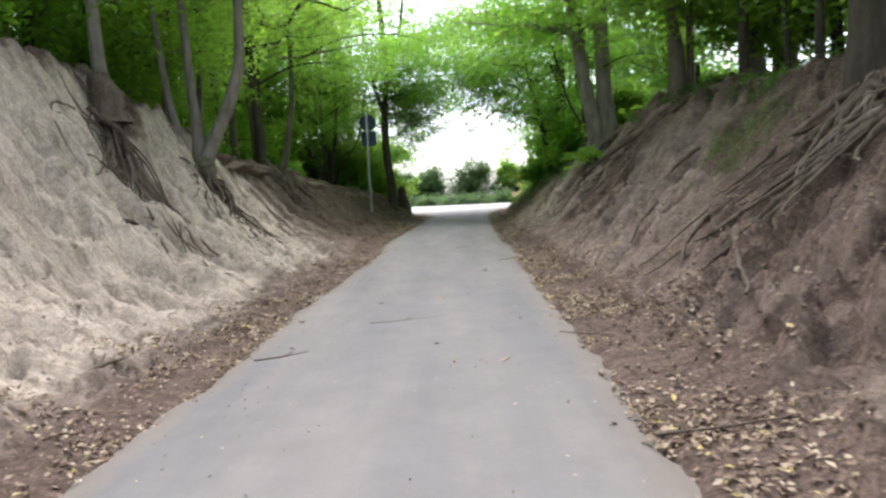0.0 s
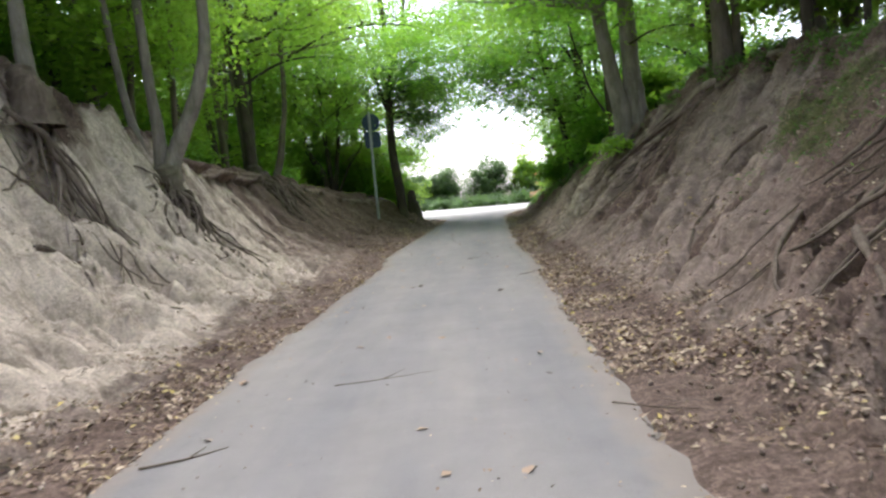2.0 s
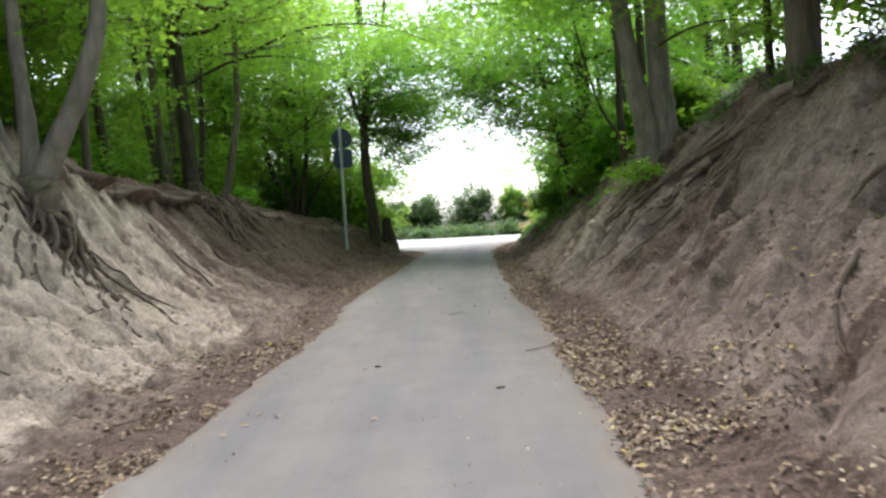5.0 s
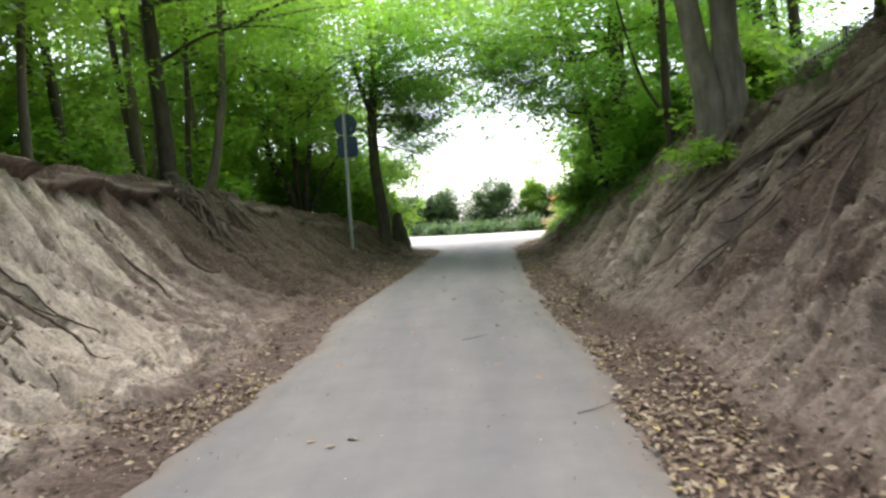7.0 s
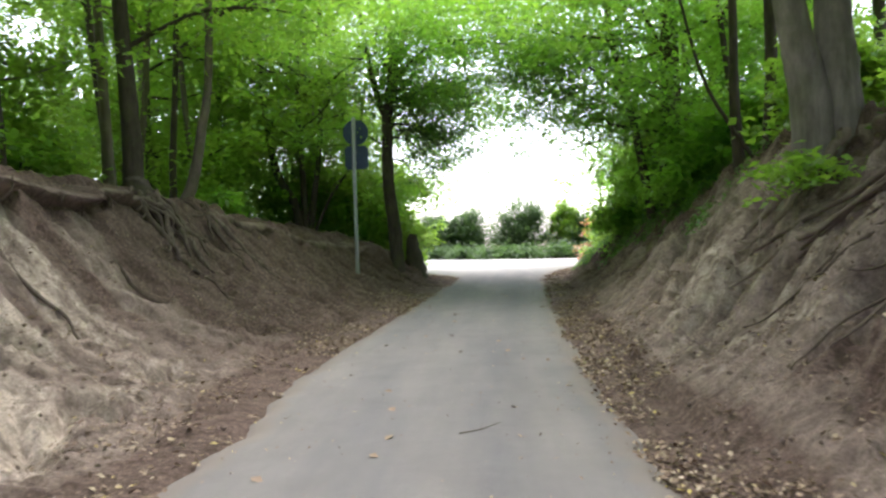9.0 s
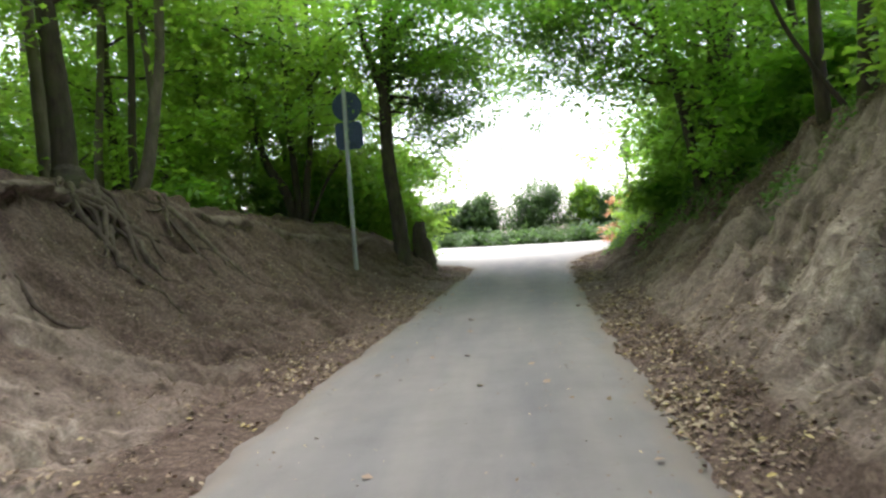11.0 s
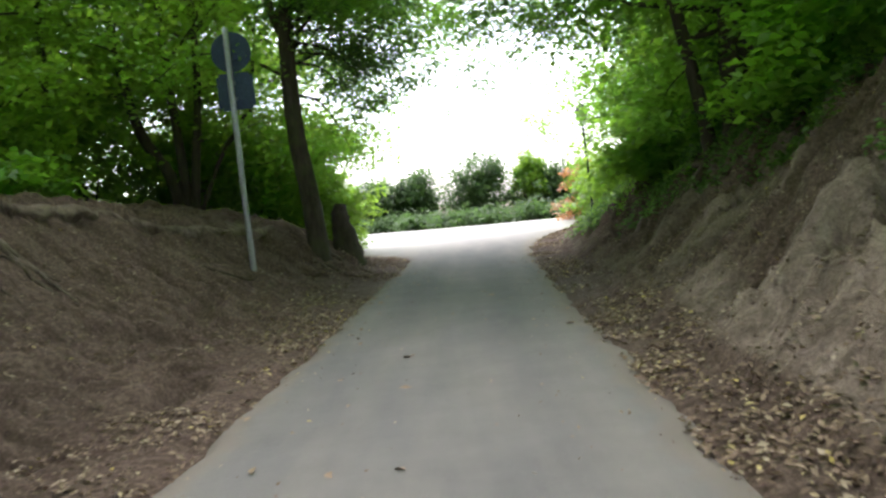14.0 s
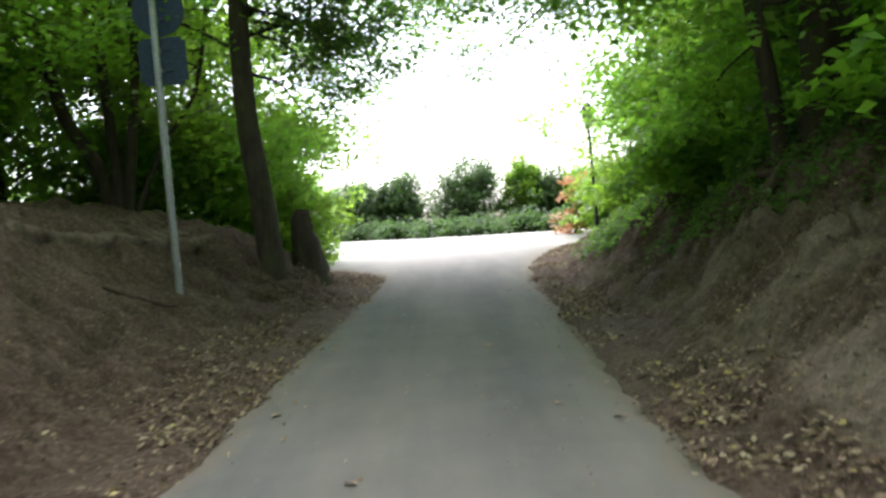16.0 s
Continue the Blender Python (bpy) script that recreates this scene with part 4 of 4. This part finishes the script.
def root_stool(tree, x, y, r, rise, seed, mat):
    """Swollen foot that joins the stems of a tree above its undercut roots."""
    z = base_height(x, y)
    line = np.array([(x + 0.1, y - 0.1, z - 0.45), (x + 0.04, y, z - 0.1), (x, y, z + rise * 0.5), (x, y, z + rise)]) - np.array(tree.location)
    part("root_stool", mesh_of("root_stool", *tube(spline(line, 6), (r * 0.5, r * 0.95, r, r * 0.85, r * 0.45), 18, 0.13, seed), mat), tree)


root_stool(pale_tree, -4.95, 16.9, 0.31, 0.22, 71, BARK_MID)
root_stool(dark_tree, -5.65, 25.95, 0.3, 0.3, 72, BARK_DARK)


def hanging_root(tree, a, b, out, r, seed, mat=ROOT):
    """A root that stands free of the washed-out bank between two plan points, bowed outwards."""
    rng = np.random.RandomState(seed)
    a, b = np.array([*a, base_height(*a) + 0.05]), np.array([*b, H(*b) - 0.05])
    t = np.linspace(0, 1, 7)[:, None]
    side = np.array([-1.0 if a[0] > 0 else 1.0, 0, 0.75])
    p = a + (b - a) * t + side * out * np.sin(np.pi * t) + rng.randn(7, 3) * 0.035 * np.sin(np.pi * t)
    o = np.array(tree.location)
    part("root", mesh_of("root", *tube(spline(p - o, 5), (r * 1.2, r, r * 0.8, r * 0.45), 8, 0.12, seed), mat), tree)


rng = np.random.RandomState(62)
for k in range(5):
    hanging_root(stump_tree, (-5.65 + 0.25 * rng.rand(), 13.0 + 1.2 * rng.rand()), (-4.3 - 0.8 * rng.rand(), 12.0 + 1.6 * rng.rand()), 0.05 + 0.15 * rng.rand(), 0.018 + 0.025 * rng.rand(), 810 + k, (ROOT, ROOT, ROOT_PALE)[k % 3])
for k in range(8):
    hanging_root(pale_tree, (-4.9 + 0.3 * rng.rand(), 16.4 + 0.8 * rng.rand()), (-4.2 - 0.5 * rng.rand() + 0.3 * rng.rand(), 15.4 + 1.3 * rng.rand()), 0.05 + 0.12 * rng.rand(), 0.025 + 0.035 * rng.rand(), 830 + k)
for k in range(7):
    hanging_root(slope_tree, (4.95 - 0.35 * rng.rand(), 17.0 + 0.9 * rng.rand()), (3.5 - 0.6 * rng.rand(), 19.0 + 1.7 * rng.rand()), 0.04 + 0.10 * rng.rand(), 0.022 + 0.03 * rng.rand(), 850 + k, (ROOT, ROOT_PALE)[k % 3 == 0])
for k in range(6):
    hanging_root(dark_tree, (-5.4 + 0.25 * rng.rand(), 25.3 + 0.8 * rng.rand()), (-4.5 - 0.4 * rng.rand(), 24.6 + 1.6 * rng.rand()), 0.04 + 0.12 * rng.rand(), 0.03 + 0.035 * rng.rand(), 870 + k)
for k in range(6):
    hanging_root(ivy_tree, (4.55 + 0.2 * rng.rand(), 29.9 + 0.9 * rng.rand()), (3.7 - 0.5 * rng.rand(), 29.2 + 2.4 * rng.rand()), 0.03 + 0.08 * rng.rand(), 0.03 + 0.04 * rng.rand(), 890 + k)

stray = ((((4.3, 13.0), (4.0, 13.3), (3.75, 13.2)), 0.06), (((3.4, 12.4), (3.0, 12.0), (2.7, 11.3)), 0.04), (((3.3, 9.8), (2.9, 9.3), (2.6, 8.6)), 0.06), (((3.2, 8.6), (2.8, 7.6), (2.55, 6.7)), 0.06), (((-3.8, 16.4), (-3.6, 16.1), (-3.75, 15.8)), 0.05),
         (((-4.5, 11.3), (-4.2, 11.6), (-3.95, 11.4)), 0.06), (((-4.9, 20.6), (-4.5, 20.3), (-4.0, 20.4), (-3.7, 20.1)), 0.05), (((-4.6, 22.8), (-4.2, 22.5), (-3.7, 22.7)), 0.05), (((-3.4, 31.0), (-2.9, 31.6), (-2.5, 31.9)), 0.035))
for k, (pts, r) in enumerate(stray):
    me = ground_root(pts, r * 0.6, r * 0.3, None, ROOT, 130 + k, 0.5)
    tagged(new("exposed_root", me), "bare weathered root sticking out of the bank", "root", "bare roots")


def soil_lip(side, y0, y1, crest, out, drop, seed, label):
    """Root-bound crust of soil that overhangs the bank where it has been washed out; side: -1 left bank, 1 right bank."""
    ys = np.arange(y0, y1, 0.07)
    xc = np.interp(ys, *crest)
    zc = np.maximum(height(xc, ys), base_height(xc, ys) - 0.08)
    zc = np.convolve(np.pad(zc, 6, 'edge'), np.ones(13) / 13, 'valid') + fbm(ys * 2.3, ys * 0 + seed, 71, 3) * 0.12
    taper = np.clip(np.minimum(ys - y0, y1 - ys) / 0.8, 0, 1)
    o = np.clip(out * taper * (0.75 + 1.5 * fbm(ys * 0.9, ys * 0 + seed, 72, 4) + 0.8 * fbm(ys * 4, ys * 0 + seed, 73, 3)), 0.02, None)
    xs = -side
    back = height(xc - xs * 0.5, ys)
    rag = fbm(ys * 5, ys * 0 + seed, 74, 3) * 0.09
    prof = [(-0.5 + 0 * o, back - 0.15), (-0.5 + 0 * o, np.minimum(back + 0.01, zc + 0.25)), (-0.15 + 0 * o, zc + 0.05 * taper), (o * 0.75, zc - 0.03 + rag), (o, zc - drop * 0.6 + rag), (o * 0.6, zc - drop + rag), (-0.12 + 0 * o, zc - drop - 0.3)]
    k = len(prof)
    v = np.stack([np.stack([xc + xs * dx, ys, z], -1) for dx, z in prof], 1).reshape(-1, 3)
    v[:, 1] += fbm(v[:, 0] * 4, v[:, 2] * 4, seed + 1, 2) * 0.08
    i = np.arange(len(ys) - 1)[:, None] * k + np.arange(k)[None]
    j = np.arange(len(ys) - 1)[:, None] * k + (np.arange(k)[None] + 1) % k
    f = np.stack([i, j, j + k, i + k], -1).reshape(-1, 4)
    me = mesh_of("crust", v - (xc[0], y0, zc[0]), f if side > 0 else f[:, ::-1], SOIL)
    lit = 0.35 + fbm(v[:, 0] * 3, v[:, 1] * 3, seed + 2, 3) * 0.5
    me.attributes.new("litter", 'FLOAT', 'POINT').data.foreach_set("value", lit.astype(np.float32))
    root = thing("soil_overhang", (float(xc[0]), y0, float(zc[0])), label, "earth overhang", "earth overhangs")
    part("crust", me, root)
    rng = np.random.RandomState(seed)
    for _ in range(int((y1 - y0) * 2.2)):
        q = rng.randint(4, len(ys) - 4)
        if o[q] < 0.12:
            continue
        a = np.array([xc[q] + xs * o[q] * (0.4 + 0.5 * rng.rand()), ys[q], zc[q] - drop * 0.5])
        ln = 0.12 + 0.3 * rng.rand()
        pts = [a, a + (xs * 0.05, rng.randn() * 0.06, -ln * 0.5), a + (xs * 0.04 + rng.randn() * 0.06, rng.randn() * 0.12, -ln)]
        part("rootlet", mesh_of("rootlet", *tube(spline(pts, 4) - np.array((xc[0], y0, zc[0])), (0.014, 0.009, 0.004), 6, 0.1, seed), ROOT), root)


soil_lip(-1, 18.4, 25.6, (LEFT_CREST[0], np.array(LEFT_CREST[1]) + 0.08), 0.42, 0.14, 3, "dark overhanging crust of root-bound soil along the bank")
soil_lip(-1, 27.8, 34.2, (LEFT_CREST[0], np.array(LEFT_CREST[1]) + 0.1), 0.18, 0.2, 5, "dark crust of root-bound soil along the low bank")
soil_lip(1, 11.5, 16.6, (RIGHT_CREST[0], np.array(RIGHT_CREST[1]) + 0.05), 0.16, 0.09, 7, "dark overhanging crust of soil with hanging rootlets")
soil_lip(1, 17.7, 20.9, (RIGHT_CREST[0], np.array(RIGHT_CREST[1]) - 0.15), 0.32, 0.14, 9, "dark overhanging crust of soil below a tree")


def stump(x, y, r, h, mat, label, seed):
    z = H(x, y)
    line = [(x, y, z - 0.25), (x + 0.02, y, z + h * 0.3), (x - 0.03, y, z + h * 0.7), (x, y + 0.02, z + h)]
    v, f = tube(spline(line, 6), (r * 1.8, r * 1.35, r, r * 0.85, r * 0.55), 16, 0.13, seed)
    ring = np.arange(len(v) - 16, len(v))
    v = np.vstack([v, v[ring].mean(0) - (0, 0, 0.05)])
    cap = [(int(ring[q]), int(ring[(q + 1) % 16]), len(v) - 1) for q in range(16)]
    me = bpy.data.meshes.new("tree_stump")
    me.from_pydata(v.tolist(), [], f.tolist() + cap)
    me.materials.append(mat)
    me.polygons.foreach_set("use_smooth", np.ones(len(me.polygons), bool))
    return tagged(new("tree_stump", me), label, "stump")


stump(-1.65, 35.8, 0.2, 1.1, BARK_DARK, "weathered dark tree stump beside the lane's mouth", 3)


stump(-5.62, 13.75, 0.27, 0.6, ROOT, "dark rotten stump on the washed-out edge of the bank", 9)


# ---------------------------------------------------------------- sign, lamp, fence
def disc(r, th, n=28, squash=1.0):
    a = np.linspace(0, 2 * np.pi, n, endpoint=False)
    rings = [(r * 0.97, -th / 2), (r, -th / 4), (r, th / 4), (r * 0.97, th / 2)]
    v = np.vstack([np.column_stack([np.cos(a) * q, np.full(n, d), np.sin(a) * q * squash]) for q, d in rings])
    f = [tuple(range(n))[::-1], tuple(range(3 * n, 4 * n))]
    f += [(k * n + i, k * n + (i + 1) % n, (k + 1) * n + (i + 1) % n, (k + 1) * n + i) for k in range(3) for i in range(n)]
    me = bpy.data.meshes.new("plate")
    me.from_pydata(v.tolist(), [], f)
    return me


def solid(name, pieces, mat):
    return mesh_of(name, *join(pieces), mat, False)


def build_sign():
    x, y, z = -2.78, 32.3, H(-2.78, 32.3)
    root = thing("road_sign", (x, y, z), "round and square traffic signs seen from behind on a galvanised pole", "road sign")
    top = 4.47 - z
    part("pole", mesh_of("pole", *tube([(0, 0, -0.3), (0.01, 0, 1.3), (0.03, 0, 2.7), (0.06, 0, top)], (0.048, 0.048), 14, 0.0), STEEL), root)
    part("cap", mesh_of("cap", *tube([(0.06, 0, top - 0.02), (0.06, 0, top + 0.03)], (0.046, 0.03), 14, 0.0), STEEL), root)
    lower = bmesh.new()
    bmesh.ops.create_cube(lower, size=1.0, matrix=Matrix.Diagonal((0.6, 0.02, 0.6, 1)))
    bmesh.ops.bevel(lower, geom=[e for e in lower.edges if abs(e.verts[0].co.y - e.verts[1].co.y) > 0.01], offset=0.05, segments=4, affect='EDGES')
    square = bpy.data.meshes.new("sign_plate")
    lower.to_mesh(square)
    lower.free()
    for dz, me, label in ((top - 0.36, disc(0.33, 0.02), "grey-blue back of a round sign"), (top - 1.0, square, "grey-blue back of a square sign")):
        me.materials.append(SIGN_BACK)
        plate = part("sign_plate", me, root, label)
        plate.location = (0.09, 0.07, dz)
        for q in (-0.13, 0.13):
            part("bracket", solid("bracket", [box(-0.13, -0.02, q - 0.012, 0.13, -0.005, q + 0.012)], SIGN_BACK), plate)
            part("clamp", mesh_of("clamp", *tube([(-0.035, -0.07, q - 0.02), (-0.035, -0.07, q + 0.02)], (0.055, 0.055), 12, 0.0), STEEL), plate)


def build_lamp():
    x, y = 5.05, 43.2
    z = H(x, y)
    root = thing("street_lamp", (x, y, z), "slim dark street lamp with a lantern head", "street lamp")
    part("post", mesh_of("post", *tube([(0, 0, -0.2), (0, 0, 0.5), (0, 0, 0.7), (-0.04, 0, 3.05)], (0.07, 0.065, 0.045, 0.038, 0.036), 12, 0.0), IRON), root)
    part("lantern", mesh_of("lantern", *tube([(-0.04, 0, 3.02), (-0.04, 0, 3.1), (-0.04, 0, 3.42)], (0.06, 0.12, 0.15, 0.19), 8, 0.0), LAMP_GLASS), root, "milky lantern glass")
    part("hood", mesh_of("hood", *tube([(-0.04, 0, 3.40), (-0.04, 0, 3.44), (-0.04, 0, 3.62), (-0.04, 0, 3.68)], (0.25, 0.22, 0.10, 0.03), 12, 0.0), IRON), root)


def build_fence():
    y0, y1, x = 19.6, 34.0, 6.5
    root = thing("picket_fence", (x, y0, H(x, y0)), "pale slender picket fence with dark rails above the bank", "fence")
    o = np.array(root.location)
    picket = solid("picket", [box(-0.009, -0.014, 0, 0.009, 0.014, 0.86)], FENCE_WOOD)
    bm = bmesh.new()
    bm.from_mesh(picket)
    bmesh.ops.create_cone(bm, cap_ends=True, segments=4, radius1=0.016, radius2=0.002, depth=0.06, matrix=Matrix.Translation((0, 0, 0.89)) @ Matrix.Rotation(radians(45), 4, 'Z') @ Matrix.Diagonal((0.6, 0.9, 1, 1)))
    bm.to_mesh(picket)
    bm.free()
    rng = np.random.RandomState(8)
    line = lambda y: np.interp(y, (17, 20, 23, 28, 34), (6.35, 6.45, 6.5, 6.5, 6.6))
    foot = lambda y: float(base_height(6.5, y))
    for y in np.arange(y0, y1, 0.125):
        p = part("picket", picket, root)
        p.location = (line(y) - o[0] - 0.03, y - o[1], foot(y) + 0.06 - o[2] + rng.randn() * 0.012)
        p.rotation_euler = (rng.randn() * 0.02, 0, 0)
    post = solid("fence_post", [box(-0.04, -0.04, -0.4, 0.04, 0.04, 1.0)], FENCE_DARK)
    for y in np.arange(y0, y1 + 0.1, 2.1):
        part("fence_post", post, root).location = (line(y) - o[0] + 0.045, y - o[1], foot(y) - o[2])
    for dz in (0.22, 0.76):
        ys = np.arange(y0, y1, 0.5)
        v = np.array([(line(y) - o[0], y - o[1], foot(y) + dz - o[2]) for y in ys])
        part("rail", mesh_of("rail", *tube(v, (0.032, 0.032), 6, 0.0), FENCE_DARK), root)


build_sign()
build_lamp()
build_fence()


# ---------------------------------------------------------------- litter, clods and twigs
def scatter(n, side, rng, far, y0=-1.0, y1=42.0, power=1.6, start=-0.12):
    y = y0 + (y1 - y0) * rng.rand(n)
    off = start + far * rng.rand(n) ** power
    x = np.where(side < 0, np.interp(y, *LEFT_EDGE) - off, np.interp(y, *RIGHT_EDGE) + off)
    return x, y


def litter(name, label, n, side, seed, far, power, size, mat=DRY, tilt=0.4, y0=-1.0):
    rng = np.random.RandomState(seed)
    x, y = scatter(n, side, rng, far, y0, power=power)
    keep = fbm(x * 1.3, y * 1.3, 81, 3) + 0.25 > rng.rand(n) * 0.55 - 0.05
    keep &= ~((side < 0) & (size > 0.03) & (y > 17.5) & (rng.rand(n) < 0.5))
    keep &= ~((side > 0) & (size > 0.03) & (far < 2) & (y > 13) & (x - np.interp(y, *RIGHT_EDGE) > 0.6) & (rng.rand(n) < 0.88))
    keep &= ~((np.abs(x + 2.0) < 0.4) & (np.abs(y - 25.8) < 0.7))
    x, y = x[keep], y[keep]
    z = np.maximum(height(x, y), np.where(np.abs(x) < 2.4, -0.02, -1)) + 0.008 + 0.02 * rng.rand(len(x))
    v, f = leaf_cards(np.stack([x, y, z], -1), size, rng, tilt, 0.0, 0.52)
    tagged(new(name, mesh_of(name, v, f, mat, False)), label, "leaf litter", kind="stuff")


litter("fallen_leaves", "dry brown and tan fallen leaves along the lane's edge", 34000, -1, 1, 1.35, 1.2, 0.056)
litter("fallen_leaves", "dry brown and tan fallen leaves along the lane's edge", 34000, 1, 2, 1.35, 1.2, 0.056)
litter("scattered_leaves", "dry leaves scattered over the bare bank", 4500, -1, 3, 4.5, 1.2, 0.055)
litter("scattered_leaves", "dry leaves scattered over the brown bank", 7000, -1, 5, 3.6, 0.9, 0.055, y0=19.0)
litter("scattered_leaves", "dry leaves scattered over the bare bank", 15000, 1, 4, 4.5, 0.9, 0.055)


litter("bank_debris", "crumbs of bark, twig and leaf strewn over the bank", 24000, -1, 6, 4.8, 1.0, 0.026, tilt=0.7)
litter("bank_debris", "crumbs of bark, twig and leaf strewn over the bank", 52000, 1, 7, 4.8, 1.0, 0.03, tilt=0.7)


def clods(n, side, seed):
    rng = np.random.RandomState(seed)
    x, y = scatter(n, side, rng, 4.6, 2.0, 41.0, 1.0, 0.1)
    z = height(x, y)
    r = 0.006 + 0.022 * rng.rand(n) ** 3
    oct_v = np.array([(1, 0, 0), (-1, 0, 0), (0, 1, 0), (0, -1, 0), (0, 0, 1), (0, 0, -1)], float)
    oct_f = np.array([(0, 2, 4), (2, 1, 4), (1, 3, 4), (3, 0, 4), (2, 0, 5), (1, 2, 5), (3, 1, 5), (0, 3, 5)])
    v = np.stack([x, y, z + r * 0.2], -1)[:, None] + oct_v[None] * r[:, None, None] * (0.6 + 0.8 * rng.rand(n, 6, 1))
    f = (np.arange(n)[:, None, None] * 6 + oct_f[None]).reshape(-1, 3)
    me = mesh_of("soil_clods", v.reshape(-1, 3), f, SOIL)
    sand = np.clip((20 - y) / 10, 0, 0.8) if side < 0 else np.full(n, 0.2)
    me.attributes.new("sand", 'FLOAT', 'POINT').data.foreach_set("value", np.repeat(sand, 6).astype(np.float32))
    tagged(new("soil_clods", me), "crumbled soil clods and pebbles on the bank", "soil clods", kind="stuff")


clods(6000, -1, 11)
clods(14000, 1, 12)

rng = np.random.RandomState(21)
blades = np.stack([4.5 + 0.4 * rng.randn(800), 11.4 + 0.8 * rng.randn(800)], -1)
v, f = leaf_cards(np.column_stack([blades, height(blades[:, 0], blades[:, 1])]), 0.085, rng, 1.2, -0.3, 0.14)
tagged(new("grass_tufts", mesh_of("grass_tufts", v, f, LEAF_DARK, False)), "thin green grass on the brow of the bank", "grass", kind="stuff")


def ground_cover(name, label, category, leaf, n, ys, off, seed, size, per=5):
    """Low leafy plants along the brow of the right bank."""
    rng = np.random.RandomState(seed)
    y = ys[0] + (ys[1] - ys[0]) * rng.rand(n)
    x = np.interp(y, *RIGHT_CREST[:2]) + off[0] + (off[1] - off[0]) * rng.rand(n)
    keep = fbm(x * 1.1, y * 1.1, seed, 3) > -0.02
    x, y = np.repeat(x[keep], per) + 0.05 * rng.randn(keep.sum() * per), np.repeat(y[keep], per) + 0.05 * rng.randn(keep.sum() * per)
    z = height(x, y) + 0.02 + 0.16 * rng.rand(len(x))
    v, f = leaf_cards(np.stack([x, y, z], -1), size, rng, 0.6, 0.1, 0.7)
    tagged(new(name, mesh_of(name, v, f, leaf, False)), label, category, kind="stuff")


ground_cover("ivy_cover", "dark ivy creeping along the brow of the bank", "ivy", LEAF_DARK, 2600, (9, 20.5), (-0.3, 0.9), 151, 0.06)
ground_cover("ivy_cover", "dark ivy hanging over the bank beneath the trees", "ivy", LEAF_DARK, 4200, (24, 37), (-0.95, 1.2), 152, 0.07)
ground_cover("bramble_cover", "green bramble leaves spilling down the bank", "bramble", LEAF, 1500, (27.5, 38), (-0.8, 0.6), 153, 0.075)


def twig(points, r, seed):
    p = spline([(x, y, max(H(x, y), 0.03 if abs(x) < 2.2 else -1) + r * 0.4) for x, y in points], 5)
    rng = np.random.RandomState(seed)
    v = [tube(p, (r, r * 0.8, r * 0.3), 6, 0.1, seed)]
    k = len(p) // 2
    d = p[-1] - p[0]
    v.append(tube([p[k], p[k] + 0.25 * d + np.array([-d[1], d[0], 0.1]) * 0.18], (r * 0.6, r * 0.2), 5, 0.1, seed))
    tagged(new("twig", mesh_of("twig", *join(v), TWIG)), "thin dry twig lying on the ground", "twig", "twigs")


for k, (pts, r) in enumerate(((((-0.85, 8.55), (-0.5, 8.6), (0.0, 8.75)), 0.010), (((-1.75, 7.0), (-1.5, 7.1), (-1.3, 7.25)), 0.014), (((1.1, 4.3), (1.5, 4.35), (2.0, 4.45)), 0.018), (((-3.3, 6.1), (-3.0, 6.7), (-2.9, 7.0)), 0.042), (((1.05, 14.5), (1.2, 14.6), (1.45, 14.85)), 0.008), (((1.05, 7.4), (1.3, 7.2), (1.5, 7.1)), 0.009), (((-2.4, 12.6), (-2.1, 12.9), (-1.9, 13.0)), 0.01), (((-2.5, 21.5), (-2.2, 21.9), (-1.9, 22.0)), 0.014), (((0.3, 17.8), (0.45, 17.9), (0.6, 18.1)), 0.008), (((2.1, 10.8), (2.4, 11.2), (2.5, 11.8)), 0.012), (((-3.1, 8.4), (-2.7, 8.9), (-2.5, 9.1)), 0.014))):
    twig(pts, r * 0.6, 500 + k)

rng = np.random.RandomState(33)
leaf_me = []
for k in range(4):
    v, f = leaf_cards(np.zeros((1, 3)), 0.09, rng, 0.15, -0.05, 0.6)
    leaf_me.append(mesh_of("fallen_leaf", v, f, DRY, False))
for k in range(90):
    y = 2.5 + 32 * rng.rand()
    a, b = np.interp(y, *LEFT_EDGE), np.interp(y, *RIGHT_EDGE)
    ob = new("fallen_leaf", leaf_me[k % 4])
    s = rng.rand()
    s = 0.5 + (s - 0.5) * (0.9 + 0.1 * rng.rand())
    ob.matrix_basis = pose(a + (b - a) * s, y, 0.04, 0, 0, 360 * rng.rand())
    tagged(ob, "single dry leaf lying on the asphalt", "leaf", "leaves on the lane")

rng = np.random.RandomState(44)
n = 1500
y = 1 + 36 * rng.rand(n)
s = np.clip(0.5 + 0.5 * np.sign(rng.randn(n)) * rng.rand(n) ** 0.6, 0.02, 0.98)
x = np.interp(y, *LEFT_EDGE) * (1 - s) + np.interp(y, *RIGHT_EDGE) * s
v, f = leaf_cards(np.stack([x, y, np.full(n, 0.036)], -1), 0.028, rng, 0.3, 0.0, 0.5)
tagged(new("lane_debris", mesh_of("lane_debris", v, f, DRY, False)), "crumbs of leaf and bark strewn over the lane", "debris", kind="stuff")
